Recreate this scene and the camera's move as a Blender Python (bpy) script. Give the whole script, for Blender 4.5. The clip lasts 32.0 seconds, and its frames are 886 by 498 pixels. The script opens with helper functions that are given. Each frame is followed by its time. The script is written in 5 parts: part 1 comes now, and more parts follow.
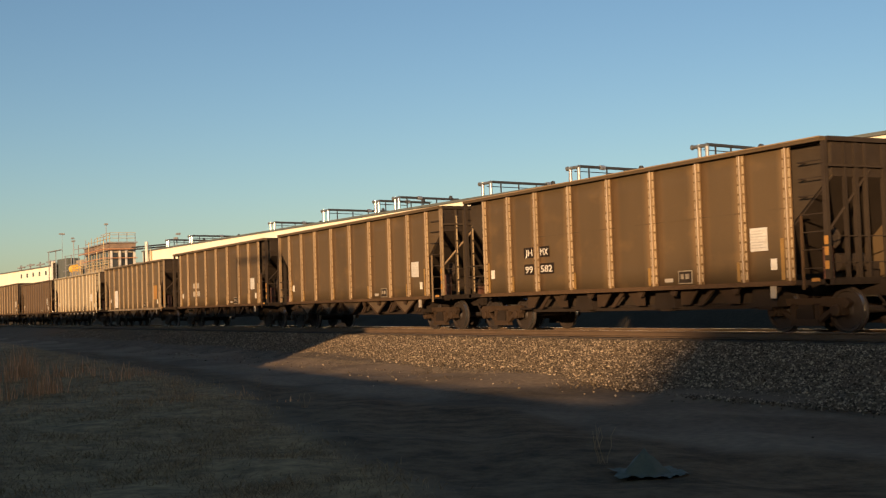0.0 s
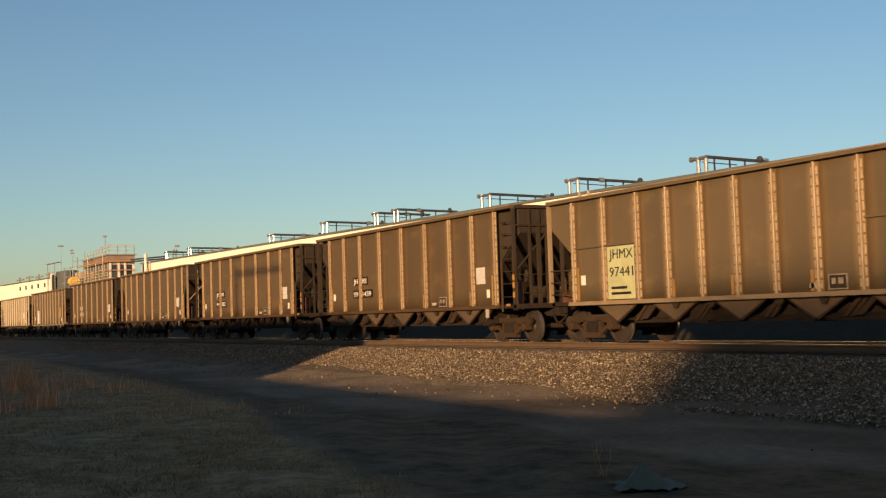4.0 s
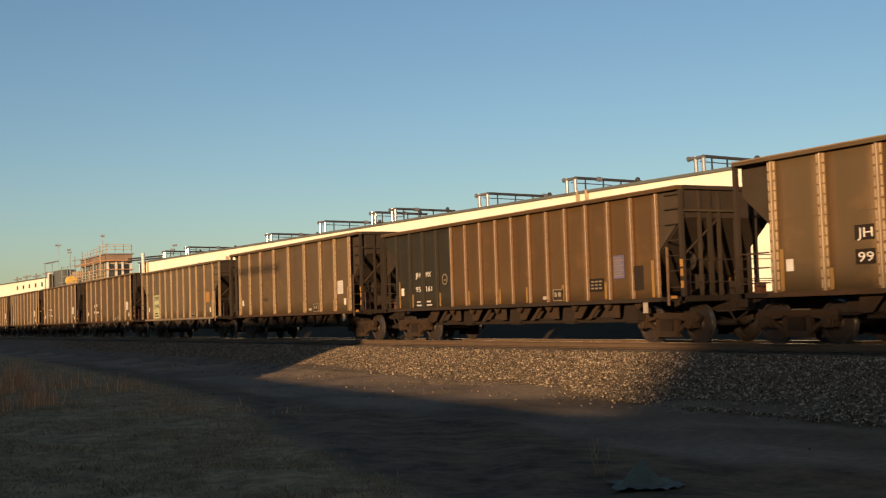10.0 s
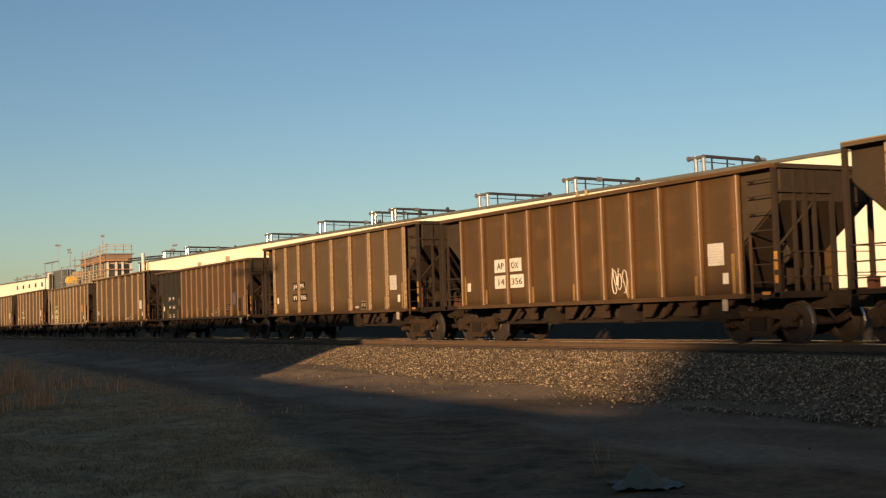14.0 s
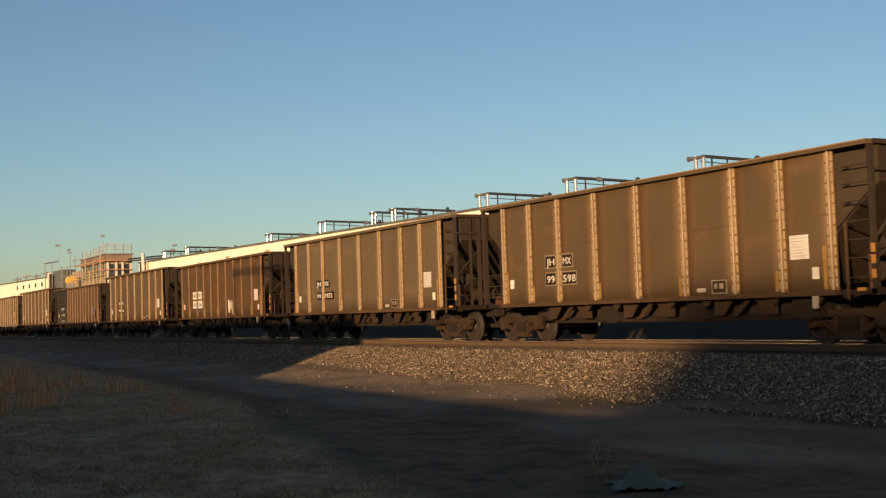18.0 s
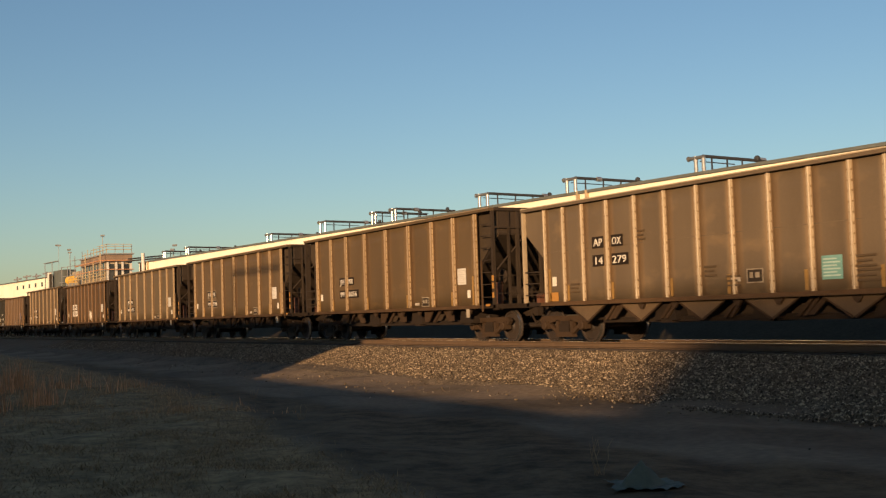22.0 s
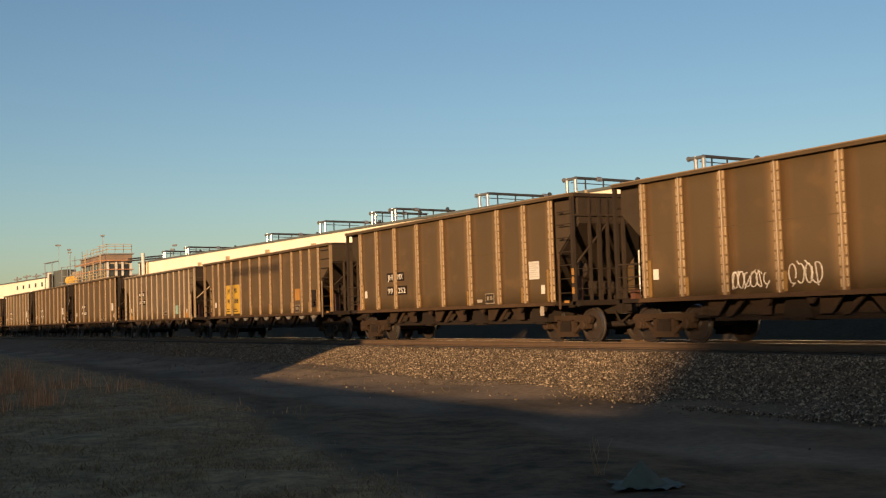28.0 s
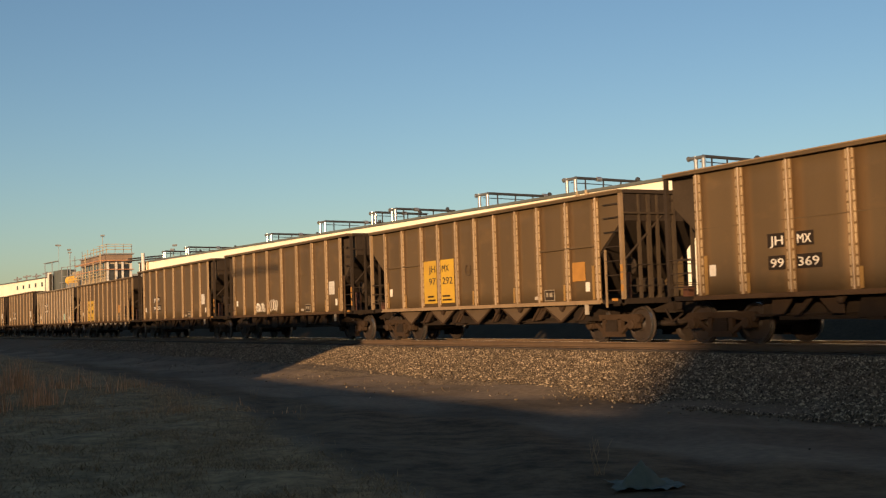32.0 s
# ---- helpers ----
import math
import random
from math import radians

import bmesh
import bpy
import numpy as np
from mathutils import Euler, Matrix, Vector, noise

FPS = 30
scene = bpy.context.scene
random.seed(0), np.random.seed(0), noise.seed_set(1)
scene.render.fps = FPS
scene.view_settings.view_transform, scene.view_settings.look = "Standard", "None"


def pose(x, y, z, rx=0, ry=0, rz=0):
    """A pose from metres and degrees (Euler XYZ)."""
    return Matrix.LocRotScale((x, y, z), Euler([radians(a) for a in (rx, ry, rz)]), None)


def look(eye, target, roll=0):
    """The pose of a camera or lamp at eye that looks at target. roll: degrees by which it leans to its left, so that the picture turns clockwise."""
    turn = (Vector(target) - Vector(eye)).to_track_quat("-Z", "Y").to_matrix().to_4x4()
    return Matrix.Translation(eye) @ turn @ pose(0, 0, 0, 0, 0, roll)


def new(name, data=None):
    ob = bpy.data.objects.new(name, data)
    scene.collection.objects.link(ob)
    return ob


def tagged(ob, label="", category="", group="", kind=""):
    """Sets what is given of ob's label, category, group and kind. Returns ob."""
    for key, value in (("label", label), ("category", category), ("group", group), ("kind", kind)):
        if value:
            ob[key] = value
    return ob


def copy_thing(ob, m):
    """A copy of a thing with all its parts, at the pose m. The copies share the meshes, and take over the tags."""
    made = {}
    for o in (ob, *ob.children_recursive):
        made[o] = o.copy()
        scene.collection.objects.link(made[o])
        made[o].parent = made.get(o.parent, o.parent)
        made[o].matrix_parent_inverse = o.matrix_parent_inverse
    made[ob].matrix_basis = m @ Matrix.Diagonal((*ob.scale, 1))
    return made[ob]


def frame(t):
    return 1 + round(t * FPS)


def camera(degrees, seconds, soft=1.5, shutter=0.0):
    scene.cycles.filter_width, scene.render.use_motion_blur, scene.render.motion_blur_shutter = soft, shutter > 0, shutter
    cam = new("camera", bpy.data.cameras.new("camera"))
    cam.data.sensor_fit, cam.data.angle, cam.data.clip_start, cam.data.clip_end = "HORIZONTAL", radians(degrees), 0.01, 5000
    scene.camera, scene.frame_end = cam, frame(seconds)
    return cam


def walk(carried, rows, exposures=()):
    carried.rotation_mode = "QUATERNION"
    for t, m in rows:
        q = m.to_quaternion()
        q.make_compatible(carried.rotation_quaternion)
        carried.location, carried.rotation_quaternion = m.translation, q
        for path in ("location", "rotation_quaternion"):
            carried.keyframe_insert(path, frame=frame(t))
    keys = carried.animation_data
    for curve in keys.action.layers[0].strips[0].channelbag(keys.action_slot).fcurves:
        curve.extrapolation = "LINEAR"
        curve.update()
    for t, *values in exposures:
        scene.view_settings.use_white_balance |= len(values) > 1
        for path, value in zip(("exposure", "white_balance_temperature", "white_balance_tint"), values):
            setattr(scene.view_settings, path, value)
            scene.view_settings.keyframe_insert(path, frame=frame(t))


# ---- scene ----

# Freight train of coal hopper cars passing a lineside lot at low evening sun.
# World: x along the track, y across it away from the lot, z = 0 at the rail head.
EYE = (0.0, 0.0, 0.88)
cam = camera(41.0, 32.0, soft=1.25, shutter=0.15)
CAM_TURN = [(0.0, 0.16, -0.55), (0.7, 0.15, -0.53), (1.0, 0.14, -0.40), (1.5, 0.14, 0.0), (2.0, 0.16, 0.08),
            (2.5, 0.15, 0.13), (3.0, 0.14, 0.08), (3.5, 0.13, 0.05), (5.5, 0.04, 0.0), (6.2, 0.0, 0.0), (32.0, 0.0, 0.0)]
walk(cam, [(t, pose(*EYE, 93.13 + p, 1.838, 61.43 + y)) for t, y, p in CAM_TURN], exposures=[(0.0, 0.67, 6500, 11), (3.5, 0.67, 6500, 11), (6.0, 0.6, 6500, 11), (32.0, 0.6, 6500, 11)])

# ---- sky, sun, exposure ----
SUN_EL = radians(8.5)
SUN_FROM = Vector((0.65, -0.76, 0.0)).normalized()
world = bpy.data.worlds.new("world")
scene.world = world
world.use_nodes = True
wn = world.node_tree
bgn = wn.nodes["Background"]
sky = wn.nodes.new("ShaderNodeTexSky")
sky.sky_type = 'NISHITA'
sky.sun_disc = False
sky.sun_elevation = SUN_EL
sky.sun_rotation = math.atan2(SUN_FROM.x, SUN_FROM.y)
sky.air_density, sky.dust_density, sky.ozone_density = 1.0, 0.55, 2.5
wn.links.new(sky.outputs[0], bgn.inputs[0])
bgn.inputs[1].default_value = 0.082
sun_d = bpy.data.lights.new("sun", 'SUN')
sun_d.energy, sun_d.angle, sun_d.color = 5.0, radians(0.6), (1.0, 0.64, 0.34)
sun = new("sun", sun_d)
sun.matrix_world = look((0, 0, 60), Vector((0, 0, 60)) - (SUN_FROM * math.cos(SUN_EL) + Vector((0, 0, math.sin(SUN_EL)))))


# ---- materials ----
def shader(name, base, rough=0.7, metal=0.0, scale=6.0, grain=60.0, bump=0.15, vary=0.12, streak=0.0, dirt=None, dirt_amt=0.45, edge_rust=None, gloss=0.5):
    """Base colour with large stains, fine grain, optional vertical streaks and bump."""
    m = bpy.data.materials.new(name)
    m.use_nodes = True
    nt = m.node_tree
    N, L = nt.nodes, nt.links
    b = N["Principled BSDF"]
    tc = N.new("ShaderNodeTexCoord")
    info = N.new("ShaderNodeObjectInfo")
    off = N.new("ShaderNodeVectorMath")
    off.operation = 'MULTIPLY_ADD'
    comb = N.new("ShaderNodeCombineXYZ")
    for k in range(3):
        L.new(info.outputs["Random"], comb.inputs[k])
    L.new(comb.outputs[0], off.inputs[0])
    off.inputs[1].default_value = (37, 23, 11)
    L.new(tc.outputs["Object"], off.inputs[2])
    big = N.new("ShaderNodeTexNoise")
    big.inputs["Scale"].default_value = scale
    big.inputs["Detail"].default_value = 5
    if streak:
        mp = N.new("ShaderNodeMapping")
        mp.inputs["Scale"].default_value = (1, 1, streak)
        L.new(off.outputs[0], mp.inputs[0])
        L.new(mp.outputs[0], big.inputs["Vector"])
    else:
        L.new(off.outputs[0], big.inputs["Vector"])
    fine = N.new("ShaderNodeTexNoise")
    fine.inputs["Scale"].default_value = grain
    fine.inputs["Detail"].default_value = 4
    L.new(off.outputs[0], fine.inputs["Vector"])
    d = dirt or tuple(c * 0.55 for c in base)
    ramp = N.new("ShaderNodeMapRange")
    ramp.inputs[1].default_value, ramp.inputs[2].default_value = 0.42, 0.72
    ramp.inputs[3].default_value, ramp.inputs[4].default_value = 0.0, dirt_amt
    L.new(big.outputs["Fac"], ramp.inputs[0])
    mix = N.new("ShaderNodeMixRGB")
    mix.inputs[1].default_value, mix.inputs[2].default_value = (*base, 1), (*d, 1)
    L.new(ramp.outputs[0], mix.inputs[0])
    gm = N.new("ShaderNodeMapRange")
    gm.inputs[1].default_value, gm.inputs[2].default_value = 0.25, 0.75
    gm.inputs[3].default_value, gm.inputs[4].default_value = 1 - vary, 1 + vary
    L.new(fine.outputs["Fac"], gm.inputs[0])
    rnd = N.new("ShaderNodeMapRange")
    rnd.inputs[3].default_value, rnd.inputs[4].default_value = 1 - vary * 0.6, 1 + vary * 0.6
    L.new(info.outputs["Random"], rnd.inputs[0])
    mm = N.new("ShaderNodeMath")
    mm.operation = 'MULTIPLY'
    L.new(gm.outputs[0], mm.inputs[0])
    L.new(rnd.outputs[0], mm.inputs[1])
    mul = N.new("ShaderNodeMixRGB")
    mul.blend_type = 'MULTIPLY'
    mul.inputs[0].default_value = 1.0
    L.new(mix.outputs[0], mul.inputs[1])
    L.new(mm.outputs[0], mul.inputs[2])
    out = mul
    if edge_rust:
        # rust running down beside the ribs at both edges of a sheet, and a grey-brown tone towards its foot
        sep = N.new("ShaderNodeSeparateXYZ")
        L.new(tc.outputs["Object"], sep.inputs[0])
        gen = N.new("ShaderNodeSeparateXYZ")
        L.new(tc.outputs["Generated"], gen.inputs[0])
        sides = []
        for near, far, amt in ((0.02, 0.30, 1.0), (0.99, 0.82, 0.8)):
            sd = N.new("ShaderNodeMapRange")
            sd.inputs[1].default_value, sd.inputs[2].default_value = near, far
            sd.inputs[3].default_value, sd.inputs[4].default_value = amt, 0.0
            L.new(gen.outputs[0], sd.inputs[0])
            sides.append(sd)
        ex = N.new("ShaderNodeMath")
        ex.operation = 'MAXIMUM'
        L.new(sides[0].outputs[0], ex.inputs[0])
        L.new(sides[1].outputs[0], ex.inputs[1])
        nz = N.new("ShaderNodeMath")
        nz.operation = 'MULTIPLY'
        L.new(ex.outputs[0], nz.inputs[0])
        L.new(big.outputs["Fac"], nz.inputs[1])
        rust = N.new("ShaderNodeMixRGB")
        rust.inputs[2].default_value = (*edge_rust, 1)
        L.new(nz.outputs[0], rust.inputs[0])
        L.new(mul.outputs[0], rust.inputs[1])
        foot = N.new("ShaderNodeMapRange")
        foot.inputs[1].default_value, foot.inputs[2].default_value = 1.12, 1.75
        foot.inputs[3].default_value, foot.inputs[4].default_value = 0.75, 0.0
        L.new(sep.outputs[2], foot.inputs[0])
        nf = N.new("ShaderNodeMath")
        nf.operation = 'MULTIPLY'
        L.new(foot.outputs[0], nf.inputs[0])
        L.new(big.outputs["Fac"], nf.inputs[1])
        foot_tone = N.new("ShaderNodeMixRGB")
        foot_tone.inputs[2].default_value = (0.06, 0.045, 0.03, 1)
        L.new(nf.outputs[0], foot_tone.inputs[0])
        L.new(rust.outputs[0], foot_tone.inputs[1])
        out = foot_tone
        # patches where the dust has been wiped thin, above and below the seam
        wipe = N.new("ShaderNodeTexNoise")
        wipe.inputs["Scale"].default_value, wipe.inputs["Detail"].default_value = 1.1, 6
        wm = N.new("ShaderNodeMapping")
        wm.inputs["Scale"].default_value = (1.0, 1.0, 1.7)
        L.new(off.outputs[0], wm.inputs[0])
        L.new(wm.outputs[0], wipe.inputs["Vector"])
        wr = N.new("ShaderNodeMapRange")
        wr.inputs[1].default_value, wr.inputs[2].default_value = 0.56, 0.74
        wr.inputs[3].default_value, wr.inputs[4].default_value = 0.0, 0.42
        L.new(wipe.outputs["Fac"], wr.inputs[0])
        worn = N.new("ShaderNodeMixRGB")
        worn.inputs[2].default_value = (base[0] * 1.75, base[1] * 1.6, base[2] * 1.35, 1)
        L.new(wr.outputs[0], worn.inputs[0])
        L.new(foot_tone.outputs[0], worn.inputs[1])
        out = worn
    L.new(out.outputs[0], b.inputs["Base Color"])
    rr = N.new("ShaderNodeMapRange")
    rr.inputs[3].default_value, rr.inputs[4].default_value = max(rough - 0.12, 0.03), min(rough + 0.12, 1)
    L.new(fine.outputs["Fac"], rr.inputs[0])
    L.new(rr.outputs[0], b.inputs["Roughness"])
    b.inputs["Metallic"].default_value = metal
    b.inputs["Specular IOR Level"].default_value = gloss
    if bump:
        bp = N.new("ShaderNodeBump")
        bp.inputs["Strength"].default_value = bump
        bp.inputs["Distance"].default_value = 0.02
        L.new(fine.outputs["Fac"], bp.inputs["Height"])
        L.new(bp.outputs[0], b.inputs["Normal"])
    return m


def island_stone(name, lo, hi, rough=0.9, at=0.62, mix=0.36):
    """Colour varies stone by stone (or blade by blade) between two tones."""
    m = bpy.data.materials.new(name)
    m.use_nodes = True
    N, L = m.node_tree.nodes, m.node_tree.links
    b = N["Principled BSDF"]
    geo = N.new("ShaderNodeNewGeometry")
    ramp = N.new("ShaderNodeValToRGB")
    ramp.color_ramp.elements[0].color, ramp.color_ramp.elements[1].color = (*lo, 1), (*hi, 1)
    mid = ramp.color_ramp.elements.new(at)
    mid.color = tuple(a + (b - a) * mix for a, b in zip(lo, hi)) + (1,)
    L.new(geo.outputs["Random Per Island"], ramp.inputs[0])
    L.new(ramp.outputs[0], b.inputs["Base Color"])
    b.inputs["Roughness"].default_value = rough
    b.inputs["Specular IOR Level"].default_value = 0.15
    return m


TONES = {"brown": ("dusty_brown", (0.097, 0.0645, 0.0315), (0.245, 0.168, 0.092)), "tan": ("dusty_tan", (0.113, 0.081, 0.044), (0.26, 0.185, 0.105)), "red": ("rust_brown", (0.086, 0.050, 0.020), (0.175, 0.105, 0.055)),
         "grey": ("dusty_grey_beige", (0.122, 0.090, 0.056), (0.36, 0.28, 0.18)), "cream": ("pale_cream", (0.26, 0.21, 0.135), (0.50, 0.42, 0.28)), "plain": ("smooth_brown", (0.095, 0.06, 0.03), (0.105, 0.066, 0.034)),
         "dark": ("dark_green_grey", (0.031, 0.028, 0.021), (0.034, 0.030, 0.022))}
LUG = shader("pale_lug_paint", (0.36, 0.265, 0.15), 0.44, scale=6, grain=40, vary=0.2, bump=0.05, dirt=(0.2, 0.13, 0.07), dirt_amt=0.7)
PAINT = {k: shader(n + "_paint", c, 0.6, scale=0.7, grain=25, vary=0.07, streak=0.3, bump=0.06, gloss=0.25) for k, (n, c, r) in TONES.items()}
SHEET = {k: shader(n + "_sheet_paint", c, 0.6, scale=0.7, grain=25, vary=0.07, streak=0.3, bump=0.06, gloss=0.25, edge_rust=(c[0] * 2.35, c[1] * 1.7, c[2] * 0.85)) for k, (n, c, r) in TONES.items()}
STAKE = {k: shader(n + "_flange_paint", (c[0] * 1.3, c[1] * 1.15, c[2] * 0.95), 0.6, scale=3, grain=30, vary=0.15, bump=0.06, gloss=0.25) for k, (n, c, r) in TONES.items()}
RIB = {k: shader(n + "_rib_paint", tuple(v * 0.98 for v in r), 0.42, scale=2, grain=30, vary=0.15, bump=0.08) for k, (n, c, r) in TONES.items()}
for pm in (PAINT["dark"], SHEET["dark"], RIB["dark"]):
    pm.node_tree.nodes["Principled BSDF"].inputs["Specular IOR Level"].default_value = 0.08
SILL = shader("rusty_sill_steel", (0.074, 0.043, 0.021), 0.8, gloss=0.2, scale=2, grain=30, vary=0.2)
# coal dust and grime, with the shade of the car ends also in the tone
COAL = shader("coal_dusted_shaded_steel", (0.034, 0.024, 0.016), 0.8, gloss=0.2, scale=2.5, grain=40, vary=0.25)
ENDBROWN = shader("grimy_shaded_brown_steel", (0.052, 0.037, 0.023), 0.8, gloss=0.2, scale=2, grain=30, vary=0.2)
# underbody dirt and rust, darkened further to carry the shade under the cars
UNDER = shader("dirty_shaded_underframe_steel", (0.022, 0.015, 0.010), 0.85, gloss=0.2, scale=3, grain=40, vary=0.25)
CHUTE = shader("dusty_shaded_chute_steel", (0.041, 0.025, 0.014), 0.8, gloss=0.2, scale=2, grain=30, vary=0.15)
GUSSET = shader("dusty_gusset_steel", (0.095, 0.065, 0.038), 0.7, gloss=0.25, scale=2, grain=30, vary=0.15)
TREAD = shader("polished_wheel_steel", (0.42, 0.39, 0.36), 0.3, metal=0.9, scale=5, grain=80, vary=0.1)
WHEEL = shader("rusty_shaded_wheel_steel", (0.027, 0.018, 0.012), 0.7, scale=5, grain=50, vary=0.2)
RAIL = shader("rusty_rail_steel", (0.10, 0.062, 0.033), 0.75, scale=3, grain=60, vary=0.2)
RAILTOP = shader("polished_rail_head", (0.56, 0.54, 0.5), 0.16, metal=0.9, scale=2, grain=60, vary=0.1)


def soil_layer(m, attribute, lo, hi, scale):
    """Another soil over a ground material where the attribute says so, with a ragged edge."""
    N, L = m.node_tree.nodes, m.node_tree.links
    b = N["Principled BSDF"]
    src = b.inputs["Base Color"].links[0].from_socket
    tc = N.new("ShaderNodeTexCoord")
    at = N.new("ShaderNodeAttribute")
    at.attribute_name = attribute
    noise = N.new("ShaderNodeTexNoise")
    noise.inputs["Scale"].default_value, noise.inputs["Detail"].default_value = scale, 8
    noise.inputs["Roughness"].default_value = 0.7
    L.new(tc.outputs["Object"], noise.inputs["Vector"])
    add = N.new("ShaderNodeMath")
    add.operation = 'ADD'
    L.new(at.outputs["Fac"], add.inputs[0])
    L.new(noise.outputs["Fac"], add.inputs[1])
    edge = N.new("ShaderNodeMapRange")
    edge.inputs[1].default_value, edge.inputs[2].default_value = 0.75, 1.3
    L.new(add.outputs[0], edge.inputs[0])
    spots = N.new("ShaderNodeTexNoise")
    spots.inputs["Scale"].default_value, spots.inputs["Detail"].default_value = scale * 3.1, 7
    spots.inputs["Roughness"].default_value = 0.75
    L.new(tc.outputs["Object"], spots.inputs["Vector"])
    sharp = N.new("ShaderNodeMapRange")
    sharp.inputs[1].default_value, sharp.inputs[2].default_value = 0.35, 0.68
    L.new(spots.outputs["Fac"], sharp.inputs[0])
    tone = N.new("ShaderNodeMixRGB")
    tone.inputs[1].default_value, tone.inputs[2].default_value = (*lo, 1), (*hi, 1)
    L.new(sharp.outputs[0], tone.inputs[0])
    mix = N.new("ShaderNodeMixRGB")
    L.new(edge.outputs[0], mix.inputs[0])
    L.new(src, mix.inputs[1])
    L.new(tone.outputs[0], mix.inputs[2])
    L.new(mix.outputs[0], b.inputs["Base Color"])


TIE = shader("creosoted_wood", (0.06, 0.045, 0.035), 0.9, scale=4, grain=50, vary=0.3, bump=0.4)
WHITE = shader("white_marking_paint", (0.66, 0.62, 0.54), 0.6, scale=4, grain=30, vary=0.08, dirt=(0.42, 0.36, 0.28), dirt_amt=0.5, bump=0.03)
PALE = shader("weathered_label", (0.55, 0.53, 0.485), 0.6, scale=5, grain=30, vary=0.1, dirt=(0.4, 0.34, 0.26), dirt_amt=0.6, bump=0.03)
YELLOW = shader("yellow_panel_paint", (0.49, 0.30, 0.025), 0.55, scale=3, grain=30, vary=0.1, dirt=(0.4, 0.22, 0.05), bump=0.03)
ORANGE = shader("orange_label", (0.36, 0.175, 0.035), 0.55, scale=3, grain=30, vary=0.1, bump=0.03)
LIME = shader("pale_green_panel", (0.42, 0.42, 0.22), 0.55, scale=3, grain=30, vary=0.1, bump=0.03)
TEALINK = shader("pale_teal_print", (0.40, 0.52, 0.46), 0.55, scale=3, grain=30, vary=0.1, bump=0.0)
TEAL = shader("teal_label", (0.16, 0.33, 0.29), 0.55, scale=3, grain=30, vary=0.1, bump=0.03)
VIOLET = shader("faded_violet_label", (0.115, 0.10, 0.17), 0.55, scale=3, grain=30, vary=0.1, bump=0.03)
INK = shader("black_lettering", (0.025, 0.022, 0.02), 0.6, scale=5, grain=30, vary=0.1, bump=0.0)
STENCIL = shader("worn_stencil_paint", (0.27, 0.225, 0.16), 0.6, scale=7, grain=30, vary=0.15, dirt=(0.10, 0.07, 0.04), dirt_amt=0.8, bump=0.0)
DULLWHITE = shader("dull_lettering", (0.36, 0.31, 0.24), 0.6, scale=5, grain=30, vary=0.1, bump=0.0)
PRINT = shader("worn_small_print", (0.21, 0.165, 0.105), 0.6, scale=5, grain=30, vary=0.1, bump=0.0)
GHOST = shader("ghost_lettering", (0.080, 0.051, 0.023), 0.6, scale=3, grain=30, vary=0.1, bump=0.0)
FAINT = shader("faded_print", (0.47, 0.445, 0.40), 0.6, scale=5, grain=30, vary=0.1, bump=0.0)
STRIPE = shader("reflective_stripe", (0.26, 0.15, 0.042), 0.4, scale=5, grain=30, vary=0.15, bump=0.0)
GALV = shader("galvanised_duct", (0.50, 0.48, 0.45), 0.3, metal=0.75, scale=2, grain=30, vary=0.1)
DUCTGREY = shader("dull_grey_duct", (0.20, 0.20, 0.19), 0.45, metal=0.5, scale=2, grain=30, vary=0.12)
DUCTDARK = shader("weathered_dark_duct", (0.055, 0.055, 0.055), 0.5, metal=0.3, scale=2, grain=30, vary=0.15)
SHEDWALL = shader("cream_metal_cladding", (0.84, 0.78, 0.62), 0.55, scale=0.25, grain=12, vary=0.05, bump=0.03, dirt=(0.66, 0.58, 0.44), dirt_amt=0.35)
SHEDROOF = shader("grey_roof_sheet", (0.24, 0.25, 0.24), 0.6, scale=0.4, grain=12, vary=0.1)
BRICK = shader("red_brown_brick", (0.235, 0.165, 0.115), 0.85, scale=0.5, grain=6, vary=0.3, dirt=(0.14, 0.10, 0.075), dirt_amt=0.8)
# near-black tone carrying the shade under the train and beside the column
SHADE_DARK = shader("shade_dark_concrete", (0.046, 0.040, 0.030), 0.95, scale=1.0, grain=20, vary=0.15, gloss=0.1)
CONCRETE = shader("grey_concrete", (0.33, 0.27, 0.19), 0.85, scale=1.0, grain=20, vary=0.12)
STEELGREY = shader("painted_grey_steel", (0.22, 0.22, 0.22), 0.5, scale=2, grain=30, vary=0.12)
RUSTPIPE = shader("rust_orange_pipe_paint", (0.42, 0.20, 0.09), 0.6, scale=2, grain=30, vary=0.15)
PIPEPAINT = shader("tan_pipe_paint", (0.40, 0.30, 0.18), 0.5, scale=2, grain=30, vary=0.1)
YSTEEL = shader("yellow_painted_steel", (0.40, 0.30, 0.16), 0.5, scale=2, grain=30, vary=0.1)
DARKWALL = shader("dark_grey_cladding", (0.10, 0.11, 0.10), 0.7, scale=1, grain=20, vary=0.1)
DARKGLASS = shader("dark_window_glass", (0.03, 0.035, 0.04), 0.12, scale=1, grain=10, vary=0.05, bump=0)
YTANK = shader("yellow_tank_paint", (0.70, 0.42, 0.06), 0.5, scale=1, grain=20, vary=0.1)
RAG = shader("pale_green_tarp", (0.088, 0.096, 0.062), 0.7, scale=8, grain=60, vary=0.15)
BLOCKER = shader("plain_blocker_wall", (0.30, 0.26, 0.22), 0.85, scale=0.6, grain=20, vary=0.1)
STONES = island_stone("ballast_stone", (0.040, 0.028, 0.017), (0.47, 0.365, 0.24), at=0.74, mix=0.30)
BLADES = island_stone("dry_grass", (0.32, 0.17, 0.08), (0.85, 0.48, 0.23))
